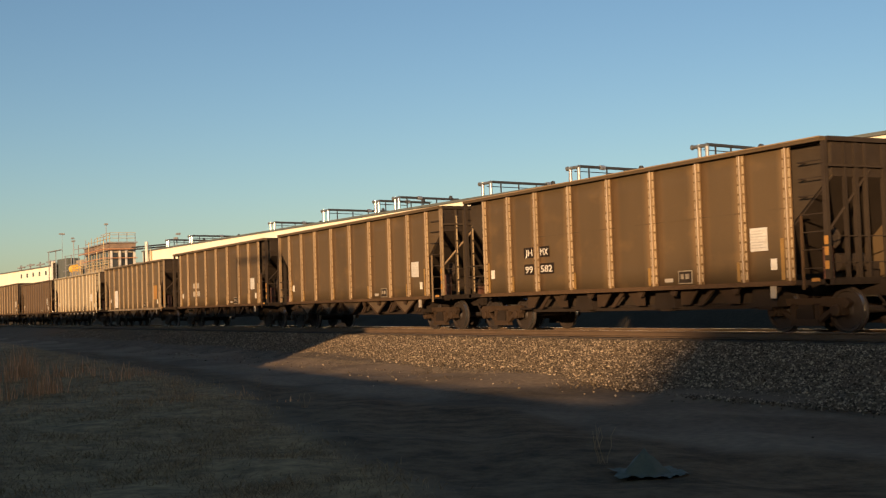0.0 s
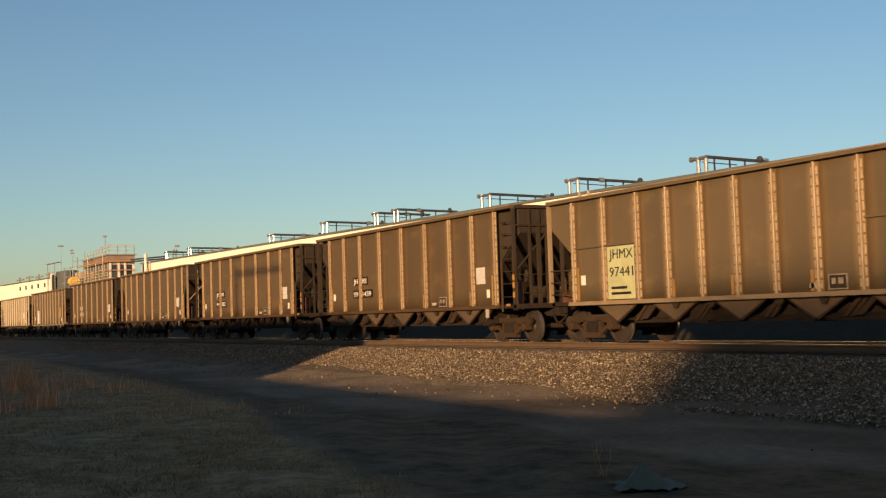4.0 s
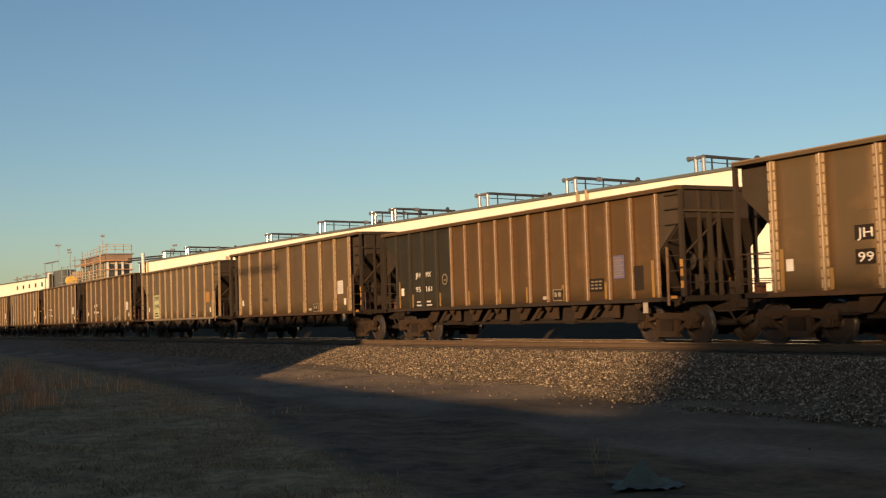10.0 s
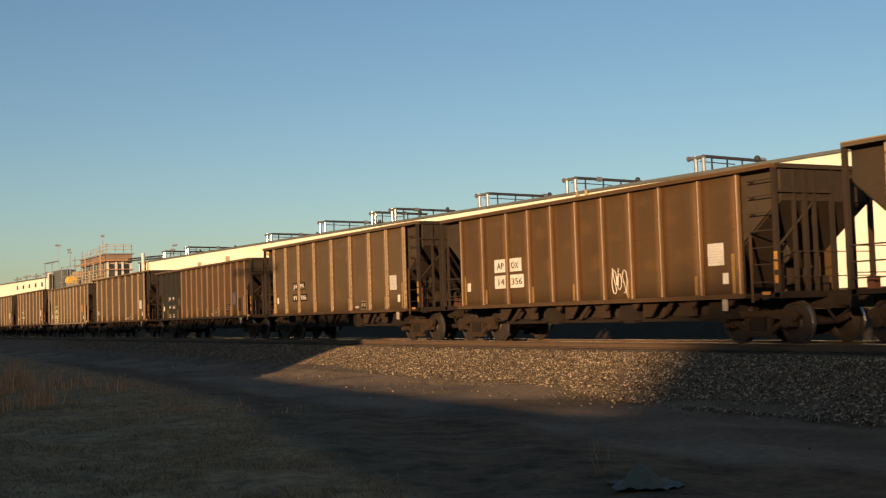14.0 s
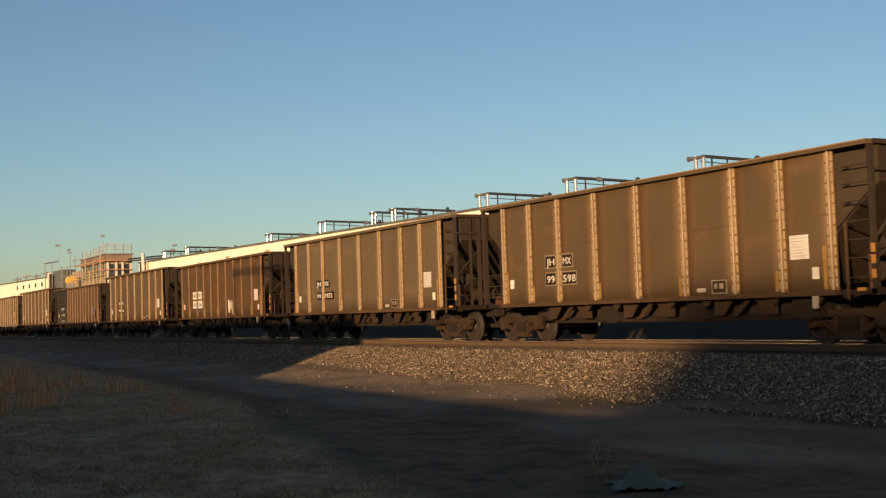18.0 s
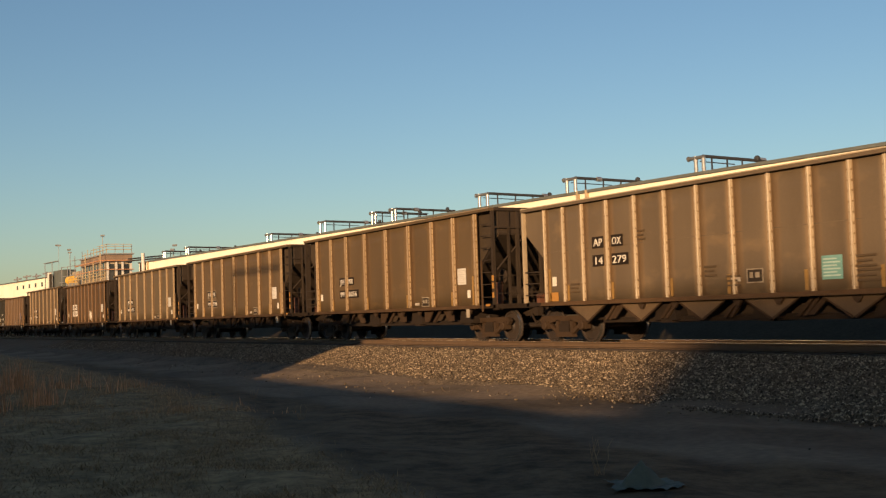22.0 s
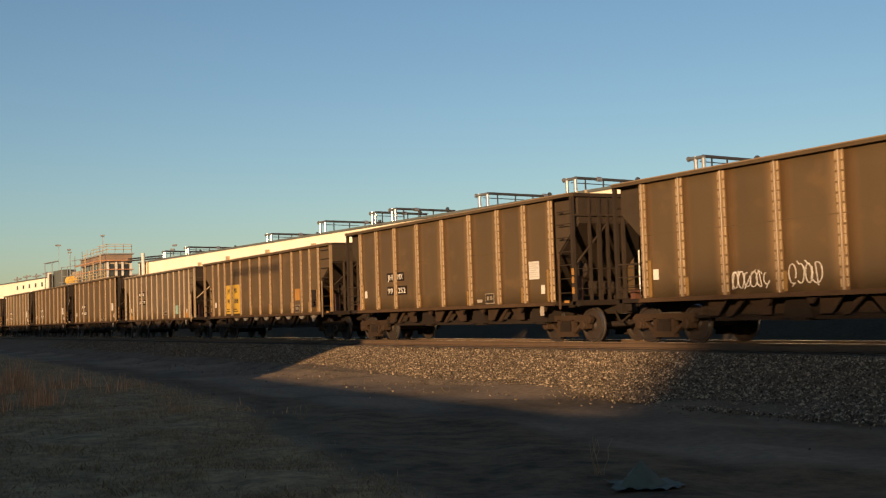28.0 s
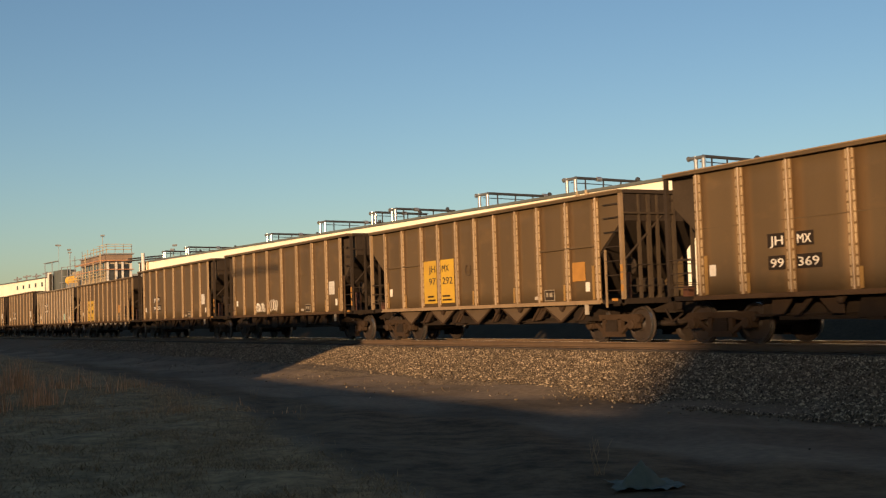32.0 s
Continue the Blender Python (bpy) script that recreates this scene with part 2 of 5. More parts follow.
TALLGRASS = island_stone("tall_dry_grass", (0.40, 0.19, 0.085), (0.95, 0.50, 0.25))
WEEDS = island_stone("low_weeds", (0.18, 0.12, 0.066), (0.45, 0.305, 0.16))
BANK = shader("shade_dark_bank", (0.052, 0.042, 0.028), 0.95, scale=0.4, grain=8, vary=0.25, bump=0.4, gloss=0.02)
ASPHALT = shader("worn_asphalt", (0.062, 0.050, 0.034), 0.95, scale=0.3, grain=15, vary=0.2, bump=0.3, gloss=0.08)
DIRT = shader("dry_dirt", (0.180, 0.136, 0.090), 0.95, scale=0.35, grain=7, vary=0.25, bump=0.6, dirt=(0.060, 0.046, 0.029), dirt_amt=0.9, gloss=0.1)
soil_layer(DIRT, "lot_earth", (0.125, 0.081, 0.040), (0.42, 0.272, 0.128), 0.9)
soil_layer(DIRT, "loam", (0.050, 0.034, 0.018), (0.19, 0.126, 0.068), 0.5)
BED = shader("packed_ballast", (0.130, 0.100, 0.066), 0.95, scale=1.2, grain=16, vary=0.75, bump=1.0, dirt=(0.05, 0.04, 0.028), dirt_amt=0.7, gloss=0.1)
RUSTY = shader("rust_red_tank_paint", (0.10, 0.040, 0.020), 0.65, scale=4, grain=40, vary=0.2)


# ---- mesh helpers ----
def quads(bm, pts, faces):
    vs = [bm.verts.new(p) for p in pts]
    for f in faces:
        bm.faces.new([vs[i] for i in f])


def box(bm, x0, x1, y0, y1, z0, z1):
    quads(bm, [(x0, y0, z0), (x1, y0, z0), (x1, y1, z0), (x0, y1, z0), (x0, y0, z1), (x1, y0, z1), (x1, y1, z1), (x0, y1, z1)],
          [(3, 2, 1, 0), (4, 5, 6, 7), (0, 1, 5, 4), (1, 2, 6, 5), (2, 3, 7, 6), (3, 0, 4, 7)])


def prism(bm, poly, axis, a, b):
    """Polygon in the two other axes, extruded along axis from a to b."""
    def at(p, c):
        return {"x": (c, p[0], p[1]), "y": (p[0], c, p[1]), "z": (p[0], p[1], c)}[axis]
    n = len(poly)
    lo = [bm.verts.new(at(p, a)) for p in poly]
    hi = [bm.verts.new(at(p, b)) for p in poly]
    bm.faces.new(lo[::-1])
    bm.faces.new(hi)
    for i in range(n):
        bm.faces.new((lo[i], lo[(i + 1) % n], hi[(i + 1) % n], hi[i]))


def tube(bm, p, q, r, n=10, r2=None):
    p, q = Vector(p), Vector(q)
    m = (q - p).to_track_quat('Z', 'Y').to_matrix()
    r2 = r if r2 is None else r2
    ring = [[bm.verts.new(c + m @ Vector((k * math.cos(2 * math.pi * i / n), k * math.sin(2 * math.pi * i / n), 0))) for i in range(n)]
            for c, k in ((p, r), (q, r2))]
    for i in range(n):
        bm.faces.new((ring[0][i], ring[0][(i + 1) % n], ring[1][(i + 1) % n], ring[1][i]))
    bm.faces.new(ring[0][::-1])
    bm.faces.new(ring[1])


def lathe(bm, prof, axis_y, n=24, cx=0.0, cz=0.0):
    """Profile (radius, y) turned about the y axis through (cx, cz)."""
    rings = [[bm.verts.new((cx + r * math.cos(2 * math.pi * i / n), axis_y + y, cz + r * math.sin(2 * math.pi * i / n))) for i in range(n)] for r, y in prof]
    for a, b in zip(rings, rings[1:]):
        for i in range(n):
            bm.faces.new((a[i], a[(i + 1) % n], b[(i + 1) % n], b[i]))
    bm.faces.new(rings[0][::-1])
    bm.faces.new(rings[-1])


def mesh_of(name, bm, smooth=False):
    bmesh.ops.recalc_face_normals(bm, faces=bm.faces)
    me = bpy.data.meshes.new(name)
    bm.to_mesh(me)
    bm.free()
    me.materials.append(None)
    if smooth:
        me.polygons.foreach_set("use_smooth", [True] * len(me.polygons))
    return me


def part(name, src, material, parent=None, label="", at=None, smooth=False):
    """One mesh object, from a bmesh or a shared mesh, under a thing or a part."""
    me = mesh_of(name, src, smooth) if isinstance(src, bmesh.types.BMesh) else src
    ob = new(name, me)
    ob.material_slots[0].link = 'OBJECT'
    ob.material_slots[0].material = material
    if parent:
        ob.parent = parent
    if at is not None:
        ob.location = at
    if label:
        ob["label"] = label
    return ob


def B(*boxes):
    bm = bmesh.new()
    for b in boxes:
        box(bm, *b)
    return bm


SHARED = {}


def shared(key, make):
    if key not in SHARED:
        SHARED[key] = make()
    return SHARED[key]


def letters(text, height, width):
    """Flat lettering standing in the xz plane, facing -y, origin at its lower left."""
    key = ("text", text, round(height, 3), round(width, 3))
    if key not in SHARED:
        cu = bpy.data.curves.new("text", 'FONT')
        cu.body, cu.size, cu.extrude, cu.resolution_u, cu.offset = text, height * 1.38, 0.004, 2, 0.0
        ob = bpy.data.objects.new("text", cu)
        me = bpy.data.meshes.new_from_object(ob)
        bpy.data.objects.remove(ob)
        me.transform(Matrix.Rotation(radians(90), 4, 'X'))
        xs = [v.co.x for v in me.vertices]
        me.transform(Matrix.Diagonal((width / (max(xs) - min(xs)), 1, 1, 1)) @ Matrix.Translation((-min(xs), 0, 0)))
        me.materials.clear()
        me.materials.append(None)
        SHARED[key] = me
    return SHARED[key]


# ---- ground, ballast, track ----
def ground_z(x, y):
    z = np.interp(y, [-60, 0, 5, 12, 13.6, 17.3, 22.2, 25.5, 60, 400], [-0.7, -0.85, -0.87, -0.92, -0.88, -0.23, -0.23, -0.85, -0.9, -0.9])
    return z


def rolls(x, y):
    near = np.exp(-((x + 25) / 90) ** 2) * np.exp(-((y - 6) / 14) ** 2)
    flat = np.clip((17.0 - y) / 3.0, 0, 1)
    r = 0.05 * np.sin(x * 0.9 + 1.3 * np.sin(y * 0.7)) * np.sin(y * 1.7 + 0.6 * np.sin(x * 0.33)) + 0.03 * np.sin(x * 2.3 + y * 1.1) * np.sin(y * 2.9)
    ruts = -0.05 * (np.exp(-((y - 11.2) / 0.25) ** 2) + np.exp(-((y - 12.8) / 0.25) ** 2))
    return near * flat * (r + ruts)


def lot_edge(x):
    return np.interp(x, [-89, -66, -44, -30.5, -24, -17, -12.6, -10, -6], [12.4, 11.2, 9.9, 8.8, 8.1, 6.6, 5.7, 5.2, 4.6])


def road_edge(x):
    return np.interp(x, [-90, -67, -45.7, -28, -21.4, -16.6, -13.2, -10.6, -8.7, -4], [12.9, 12.5, 11.6, 9.9, 9.5, 10.1, 9.5, 9.2, 9.8, 10.2])


def build_ground():
    xs = np.concatenate([[-2600, -1200, -600, -400], np.arange(-300, -120, 6), np.arange(-120, -60, 1.5), np.arange(-60, 4, 0.5), np.arange(4, 60, 6), [100, 300, 900, 2600]])
    ys = np.concatenate([[-2600, -900, -300, -120, -60, -30, -12, -4], np.arange(0, 26, 0.3), np.arange(26, 80, 5), [110, 180, 400, 1000, 2600]])
    X, Y = np.meshgrid(xs, ys)
    Z = ground_z(X, Y) + rolls(X, Y)
    nx, ny = len(xs), len(ys)
    idx = np.arange(nx * ny).reshape(ny, nx)
    faces = np.stack([idx[:-1, :-1], idx[:-1, 1:], idx[1:, 1:], idx[1:, :-1]], -1).reshape(-1, 4)
    me = bpy.data.meshes.new("ground")
    me.from_pydata(np.stack([X.ravel(), Y.ravel(), Z.ravel()], 1).tolist(), [], faces.tolist())
    me.polygons.foreach_set("use_smooth", [True] * len(me.polygons))
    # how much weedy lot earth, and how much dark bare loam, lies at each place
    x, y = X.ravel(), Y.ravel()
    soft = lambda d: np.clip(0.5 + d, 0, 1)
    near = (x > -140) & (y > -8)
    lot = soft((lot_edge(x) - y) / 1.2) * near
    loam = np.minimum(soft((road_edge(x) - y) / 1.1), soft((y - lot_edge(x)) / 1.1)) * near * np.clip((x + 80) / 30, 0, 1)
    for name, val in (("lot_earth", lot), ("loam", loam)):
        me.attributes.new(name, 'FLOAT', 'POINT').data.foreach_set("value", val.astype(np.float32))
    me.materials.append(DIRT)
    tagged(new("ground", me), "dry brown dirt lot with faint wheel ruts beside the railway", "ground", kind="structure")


def build_yard_pavement():
    bm = B((-420, 200, 25.2, 110, -1.2, -0.78))
    ob = part("pavement", bm, ASPHALT)
    # added bank, coloured dark where the yard lies in the train's shade
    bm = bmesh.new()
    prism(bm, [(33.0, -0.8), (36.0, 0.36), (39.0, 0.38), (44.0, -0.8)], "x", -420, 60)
    tagged(part("earth_bank", bm, BANK), "low added bank, dark in place of the train's shade on the yard", "bank", kind="structure")
    tagged(ob, "dark worn asphalt yard between the track and the warehouse", "pavement", kind="structure")


def scatter(name, verts, faces, pos, scl, rot, material, label, category):
    """Many copies of one small shape joined in one mesh: places, scales (n,3) and turns about z."""
    n, k = len(pos), len(verts)
    c, s = np.cos(rot)[:, None], np.sin(rot)[:, None]
    v = verts[None] * scl[:, None, :] if verts.ndim == 2 else verts * scl[:, None, :]
    out = np.stack([v[..., 0] * c - v[..., 1] * s, v[..., 0] * s + v[..., 1] * c, v[..., 2]], -1) + pos[:, None, :]
    k = out.shape[1]
    f = (faces[None] + (np.arange(n) * k)[:, None, None]).reshape(-1, faces.shape[1])
    me = bpy.data.meshes.new(name)
    me.vertices.add(n * k)
    me.vertices.foreach_set("co", out.ravel())
    me.loops.add(f.size)
    me.loops.foreach_set("vertex_index", f.ravel())
    me.polygons.add(len(f))
    me.polygons.foreach_set("loop_start", np.arange(0, f.size, faces.shape[1]))
    me.update(calc_edges=True)
    me.validate()
    me.materials.append(material)
    return tagged(new(name, me), label, category, kind="stuff")


OCTA_V = np.array([(1, 0, 0), (0, 1, 0), (-1, 0, 0), (0, -1, 0), (0.15, 0.1, 1), (0, 0, -1)], float)
OCTA_F = np.array([(0, 1, 4), (1, 2, 4), (2, 3, 4), (3, 0, 4), (1, 0, 5), (2, 1, 5), (3, 2, 5), (0, 3, 5)])


def build_ballast():
    bm = bmesh.new()
    prof = [(13.9, -0.86), (14.2, -0.74), (17.3, -0.215), (17.9, -0.20), (21.3, -0.20), (22.2, -0.215), (25.3, -0.84), (25.0, -0.95), (14.2, -0.95)]
    prism(bm, prof, "x", -500, 60)
    tagged(part("ballast_bed", bm, BED), "packed grey-brown ballast bank carrying the track", "ballast", kind="structure")
    rng = np.random.default_rng(5)
    n = 150000
    x = -6 - 82 * rng.random(n) ** 1.5
    toe = np.interp(x, [-40, -26, -15, -8], [14.7, 14.1, 13.1, 12.6])
    y = toe + (17.8 - toe) * rng.random(n) ** 0.9
    y += rng.normal(0, 0.12, n)
    keep = (y < 17.95) & (rng.random(n) < np.interp(x, [-58, -42], [0.22, 1.0])) & (rng.random(n) < np.clip((y - toe - 0.25 * np.sin(x * 0.5)) / 0.6, 0.04, 1))
    x, y = x[keep], y[keep]
    # a few strays on the dirt below the slope
    m = 450
    x, y = np.concatenate([x, -8 - 45 * rng.random(m)]), np.concatenate([y, 14.0 - np.abs(rng.normal(0, 1.0, m))])
    n = len(x)
    size = rng.uniform(0.012, 0.035, n) * np.where(rng.random(n) < 0.05, 1.5, 1.0)
    pos = np.stack([x, y, np.maximum(ground_z(x, y), np.interp(y, [13.9, 14.2, 17.3, 17.9], [-0.86, -0.74, -0.215, -0.20])) + size * 0.2], 1)
    v = OCTA_V[None] * (1 + rng.uniform(-0.35, 0.35, (n, 6, 3)))
    scl = np.stack([size, size * rng.uniform(0.6, 1, n), size * rng.uniform(0.5, 0.9, n)], 1)
    scatter("ballast_gravel", v, OCTA_F, pos, scl, rng.uniform(0, 6.28, n), STONES, "loose pale crushed stone on the slope below the rails", "gravel")


def build_track():
    track = new("railway_track")
    tagged(track, "single railway track with rusty rails on wooden ties", "railway track", kind="structure")
    prof = [(-0.07, -0.17), (0.07, -0.17), (0.07, -0.155), (0.012, -0.13), (0.01, -0.05), (0.036, -0.035), (0.036, -0.004), (-0.036, -0.004), (-0.036, -0.035), (-0.01, -0.05), (-0.012, -0.13), (-0.07, -0.155)]
    for yc in (18.85, 20.35):
        bm = bmesh.new()
        prism(bm, [(yc + a, b) for a, b in prof], "x", -600, 60)
        r = part("rail", bm, RAIL, track)
        part("rail_head", B((-600, 60, yc - 0.034, yc + 0.034, -0.004, 0.0)), RAILTOP, r, "polished running surface")
    tie = mesh_of("tie", B((-0.11, 0.11, -1.3, 1.3, -0.18, 0.0)))
    for i in range(280):
        ob = part("tie", tie, TIE, track)
        ob.location = (2 - i * 0.52, 19.6, -0.172 + random.uniform(-0.01, 0.0))
    return track


def blades_mesh(rng, n, hmin, hmax, w, lean):
    """n upright bent blades as two-quad strips, one array of vertices each."""
    h = rng.uniform(hmin, hmax, n)
    a = rng.uniform(0, 6.28, n)
    b = rng.normal(0, lean, (n, 2)) * h[:, None]
    wx, wy = np.cos(a) * w, np.sin(a) * w
    z = np.zeros(n)
    v = np.stack([np.stack([-wx, -wy, z], 1), np.stack([wx, wy, z], 1),
                  np.stack([b[:, 0] * 0.4 + wx * 0.7, b[:, 1] * 0.4 + wy * 0.7, h * 0.55], 1), np.stack([b[:, 0] * 0.4 - wx * 0.7, b[:, 1] * 0.4 - wy * 0.7, h * 0.55], 1),
                  np.stack([b[:, 0] + wx * 0.15, b[:, 1] + wy * 0.15, h], 1), np.stack([b[:, 0] - wx * 0.15, b[:, 1] - wy * 0.15, h], 1)], 1)
    return v, np.array([(0, 1, 2, 3), (3, 2, 4, 5)])


TUFTS = [(-32.8, 4.8, 0.79, 40), (-35.5, 5.4, 0.86, 50), (-35.3, 5.6, 0.99, 60), (-27.1, 4.5, 0.71, 40), (-26.3, 4.5, 0.69, 30), (-26.8, 4.8, 0.47, 40), (-34.2, 6.3, 0.66, 24), (-36.6, 6.1, 0.53, 24), (-36.7, 7.5, 0.54, 20), (-32.3, 7.2, 0.22, 14), (-31.1, 7.2, 0.53, 16), (-31.8, 8.0, 0.31, 18), (-33.9, 6.6, 0.36, 20), (-34.6, 7.4, 0.51, 18), (-26.3, 3.8, 0.51, 30), (-22.4, 6.3, 0.26, 8), (-32.9, 8.9, 0.16, 8), (-23.4, 8.0, 0.19, 8), (-21.2, 8.1, 0.13, 6)]


def build_grass():
    rng = np.random.default_rng(9)
    def put(name, n, hmin, hmax, w, lean, clump, xlo, xhi, mat, label, dens=1.6, ylo=0.4):
        cx = xhi - (xhi - xlo) * rng.random(n // clump) ** dens
        cy = ylo + (lot_edge(cx) - ylo) * rng.random(n // clump)
        x = np.repeat(cx, clump) + rng.normal(0, 0.16, (n // clump) * clump)
        y = np.repeat(cy, clump) + rng.normal(0, 0.16, (n // clump) * clump)
        # patchy cover: thin and thick places a metre or two across
        thick = np.sin(x * 1.1 + 2 * np.sin(y * 0.8)) * np.sin(y * 1.9 + np.sin(x * 0.6)) + 0.5 * np.sin(x * 2.7 + y * 1.3)
        k = (np.hypot(x, y) > 3.0) & (thick > rng.uniform(-1.1, 0.9, len(x)))
        x, y = x[k], y[k]
        v, f = blades_mesh(rng, len(x), hmin, hmax, w, lean)
        pos = np.stack([x, y, ground_z(x, y) + rolls(x, y) - 0.02], 1)
        scatter(name, v, f, pos, np.ones((len(x), 3)), np.zeros(len(x)), mat, label, "grass")
    put("low_weeds", 170000, 0.02, 0.10, 0.005, 0.9, 25, -70, -5, WEEDS, "low dull weeds and dead grass covering the lot")
    put("dry_grass", 9000, 0.06, 0.2, 0.004, 0.5, 18, -55, -22, BLADES, "sparse dry straw-coloured grass in tufts")
    # tall reddish clumps at the edge of the lot: place, height, stems
    v = []
    for cx, cy, h, k in TUFTS:
        b, f = blades_mesh(rng, k, h * 0.45, h * 1.05, 0.011, 0.16)
        px, py = cx + rng.normal(0, 0.16, k), cy + rng.normal(0, 0.16, k)
        b += np.stack([px, py, ground_z(px, py) + rolls(px, py) - 0.02], 1)[:, None, :]
        v.append(b)
    v = np.concatenate(v)
    scatter("tall_dry_grass", v, f, np.zeros((len(v), 3)), np.ones((len(v), 3)), np.zeros(len(v)), TALLGRASS, "tall dry reddish grass stems in clumps", "grass")


def build_twigs():
    for px, py, n, h, seed in ((-10.35, 7.45, 6, 0.42, 4), (-25.2, 8.9, 5, 0.3, 5), (-19.6, 7.8, 4, 0.28, 6)):
        rng = random.Random(seed)
        w = new("dead_weed")
        w.location = (px, py, -0.92)
        tagged(w, "thin dead weed stalks standing in the dirt", "weed", "dead weeds on the lot")
        for k in range(n):
            bm = bmesh.new()
            a = rng.uniform(0, 6.28)
            p = Vector((0.05 * math.cos(a), 0.05 * math.sin(a), 0))
            for i in range(4):
                q = p + Vector((rng.uniform(-0.05, 0.05), rng.uniform(-0.05, 0.05), h / 4 * rng.uniform(0.8, 1.2)))
                tube(bm, p, q, 0.005 - 0.001 * i, 5)
                p = q
            part("stalk", bm, WEEDS, w)


def build_rag():
    bm = bmesh.new()
    n = 14
    grid = {}
    for i in range(n + 1):
        for j in range(n + 1):
            u, v = i / n * 2 - 1, j / n * 2 - 1
            r = 1 - 0.24 * abs(math.sin(2.5 * math.atan2(v, u) + 0.4))
            h = 0.24 * max(0, 1 - 1.4 * math.hypot(u + 0.15, v)) + 0.025 * abs(math.sin(7 * u + 3 * v)) + 0.02 * abs(math.cos(6 * v - 4 * u))
            grid[i, j] = bm.verts.new((0.39 * u * r, 0.36 * v * r, max(0.01, h)))
    for i in range(n):
        for j in range(n):
            bm.faces.new((grid[i, j], grid[i + 1, j], grid[i + 1, j + 1], grid[i, j + 1]))
    ob = part("discarded_tarp", bm, RAG, None, smooth=True)
    ob.matrix_world = pose(-9.48, 7.40, -0.90, 0, 0, 61)
    tagged(ob, "crumpled pale green tarp lying on the dark dirt", "tarp")


# ---- buildings behind the track ----
W0, W1 = Vector((-53.5, 62.0, 0)), Vector((-197.5, 50.2, 0))
ALONG = (W1 - W0).normalized()
BACK = Vector((-ALONG.y, ALONG.x, 0)) * -1
if BACK.y < 0:
    BACK = -BACK
WTURN = Matrix(((-ALONG.x, BACK.x, 0), (-ALONG.y, BACK.y, 0), (0, 0, 1))).to_4x4()


def shed(name, start, length, height, depth, label):
    """A long clad building: local x runs along its track side to the right, y back."""
    s = new(name)
    s.matrix_world = Matrix.Translation(start) @ WTURN
    tagged(s, label, "warehouse", "sheds beyond the track")
    n = max(1, int(length / 7.2))
    w = length / n
    panel = mesh_of("wall_panel", B((0.015, w - 0.015, 0, 0.2, -0.9, height - 0.35)))
    for i in range(n):
        part("wall_panel", panel, SHEDWALL, s, at=(i * w, 0, 0))
    part("end_wall", B((length - 0.2, length, 0.2, depth, -0.9, height - 0.35)), SHEDWALL, s)
    part("end_wall", B((0, 0.2, 0.2, depth, -0.9, height - 0.35)), SHEDWALL, s)
    part("back_wall", B((0.2, length - 0.2, depth - 0.2, depth, -0.9, height - 0.35)), SHEDWALL, s)
    # added dark strip hides the bright wall base; shade is in its colour
    part("plinth", B((-0.1, length + 0.1, -0.25, 0.0, -0.9, 1.75)), SHADE_DARK, s, "added dark base strip, with the shade seen under the train in its colour")
    part("gutter", B((-0.1, length + 0.1, -0.22, 0.0, height - 0.35, height - 0.12)), DARKWALL, s, "dark grey gutter along the eaves")
    bm = bmesh.new()
    prism(bm, [(-0.15, height - 0.12), (depth + 0.1, height - 0.12), (depth / 2, height + 0.35)], "x", -0.15, length + 0.15)
    part("roof", bm, SHEDROOF, s)
    return s


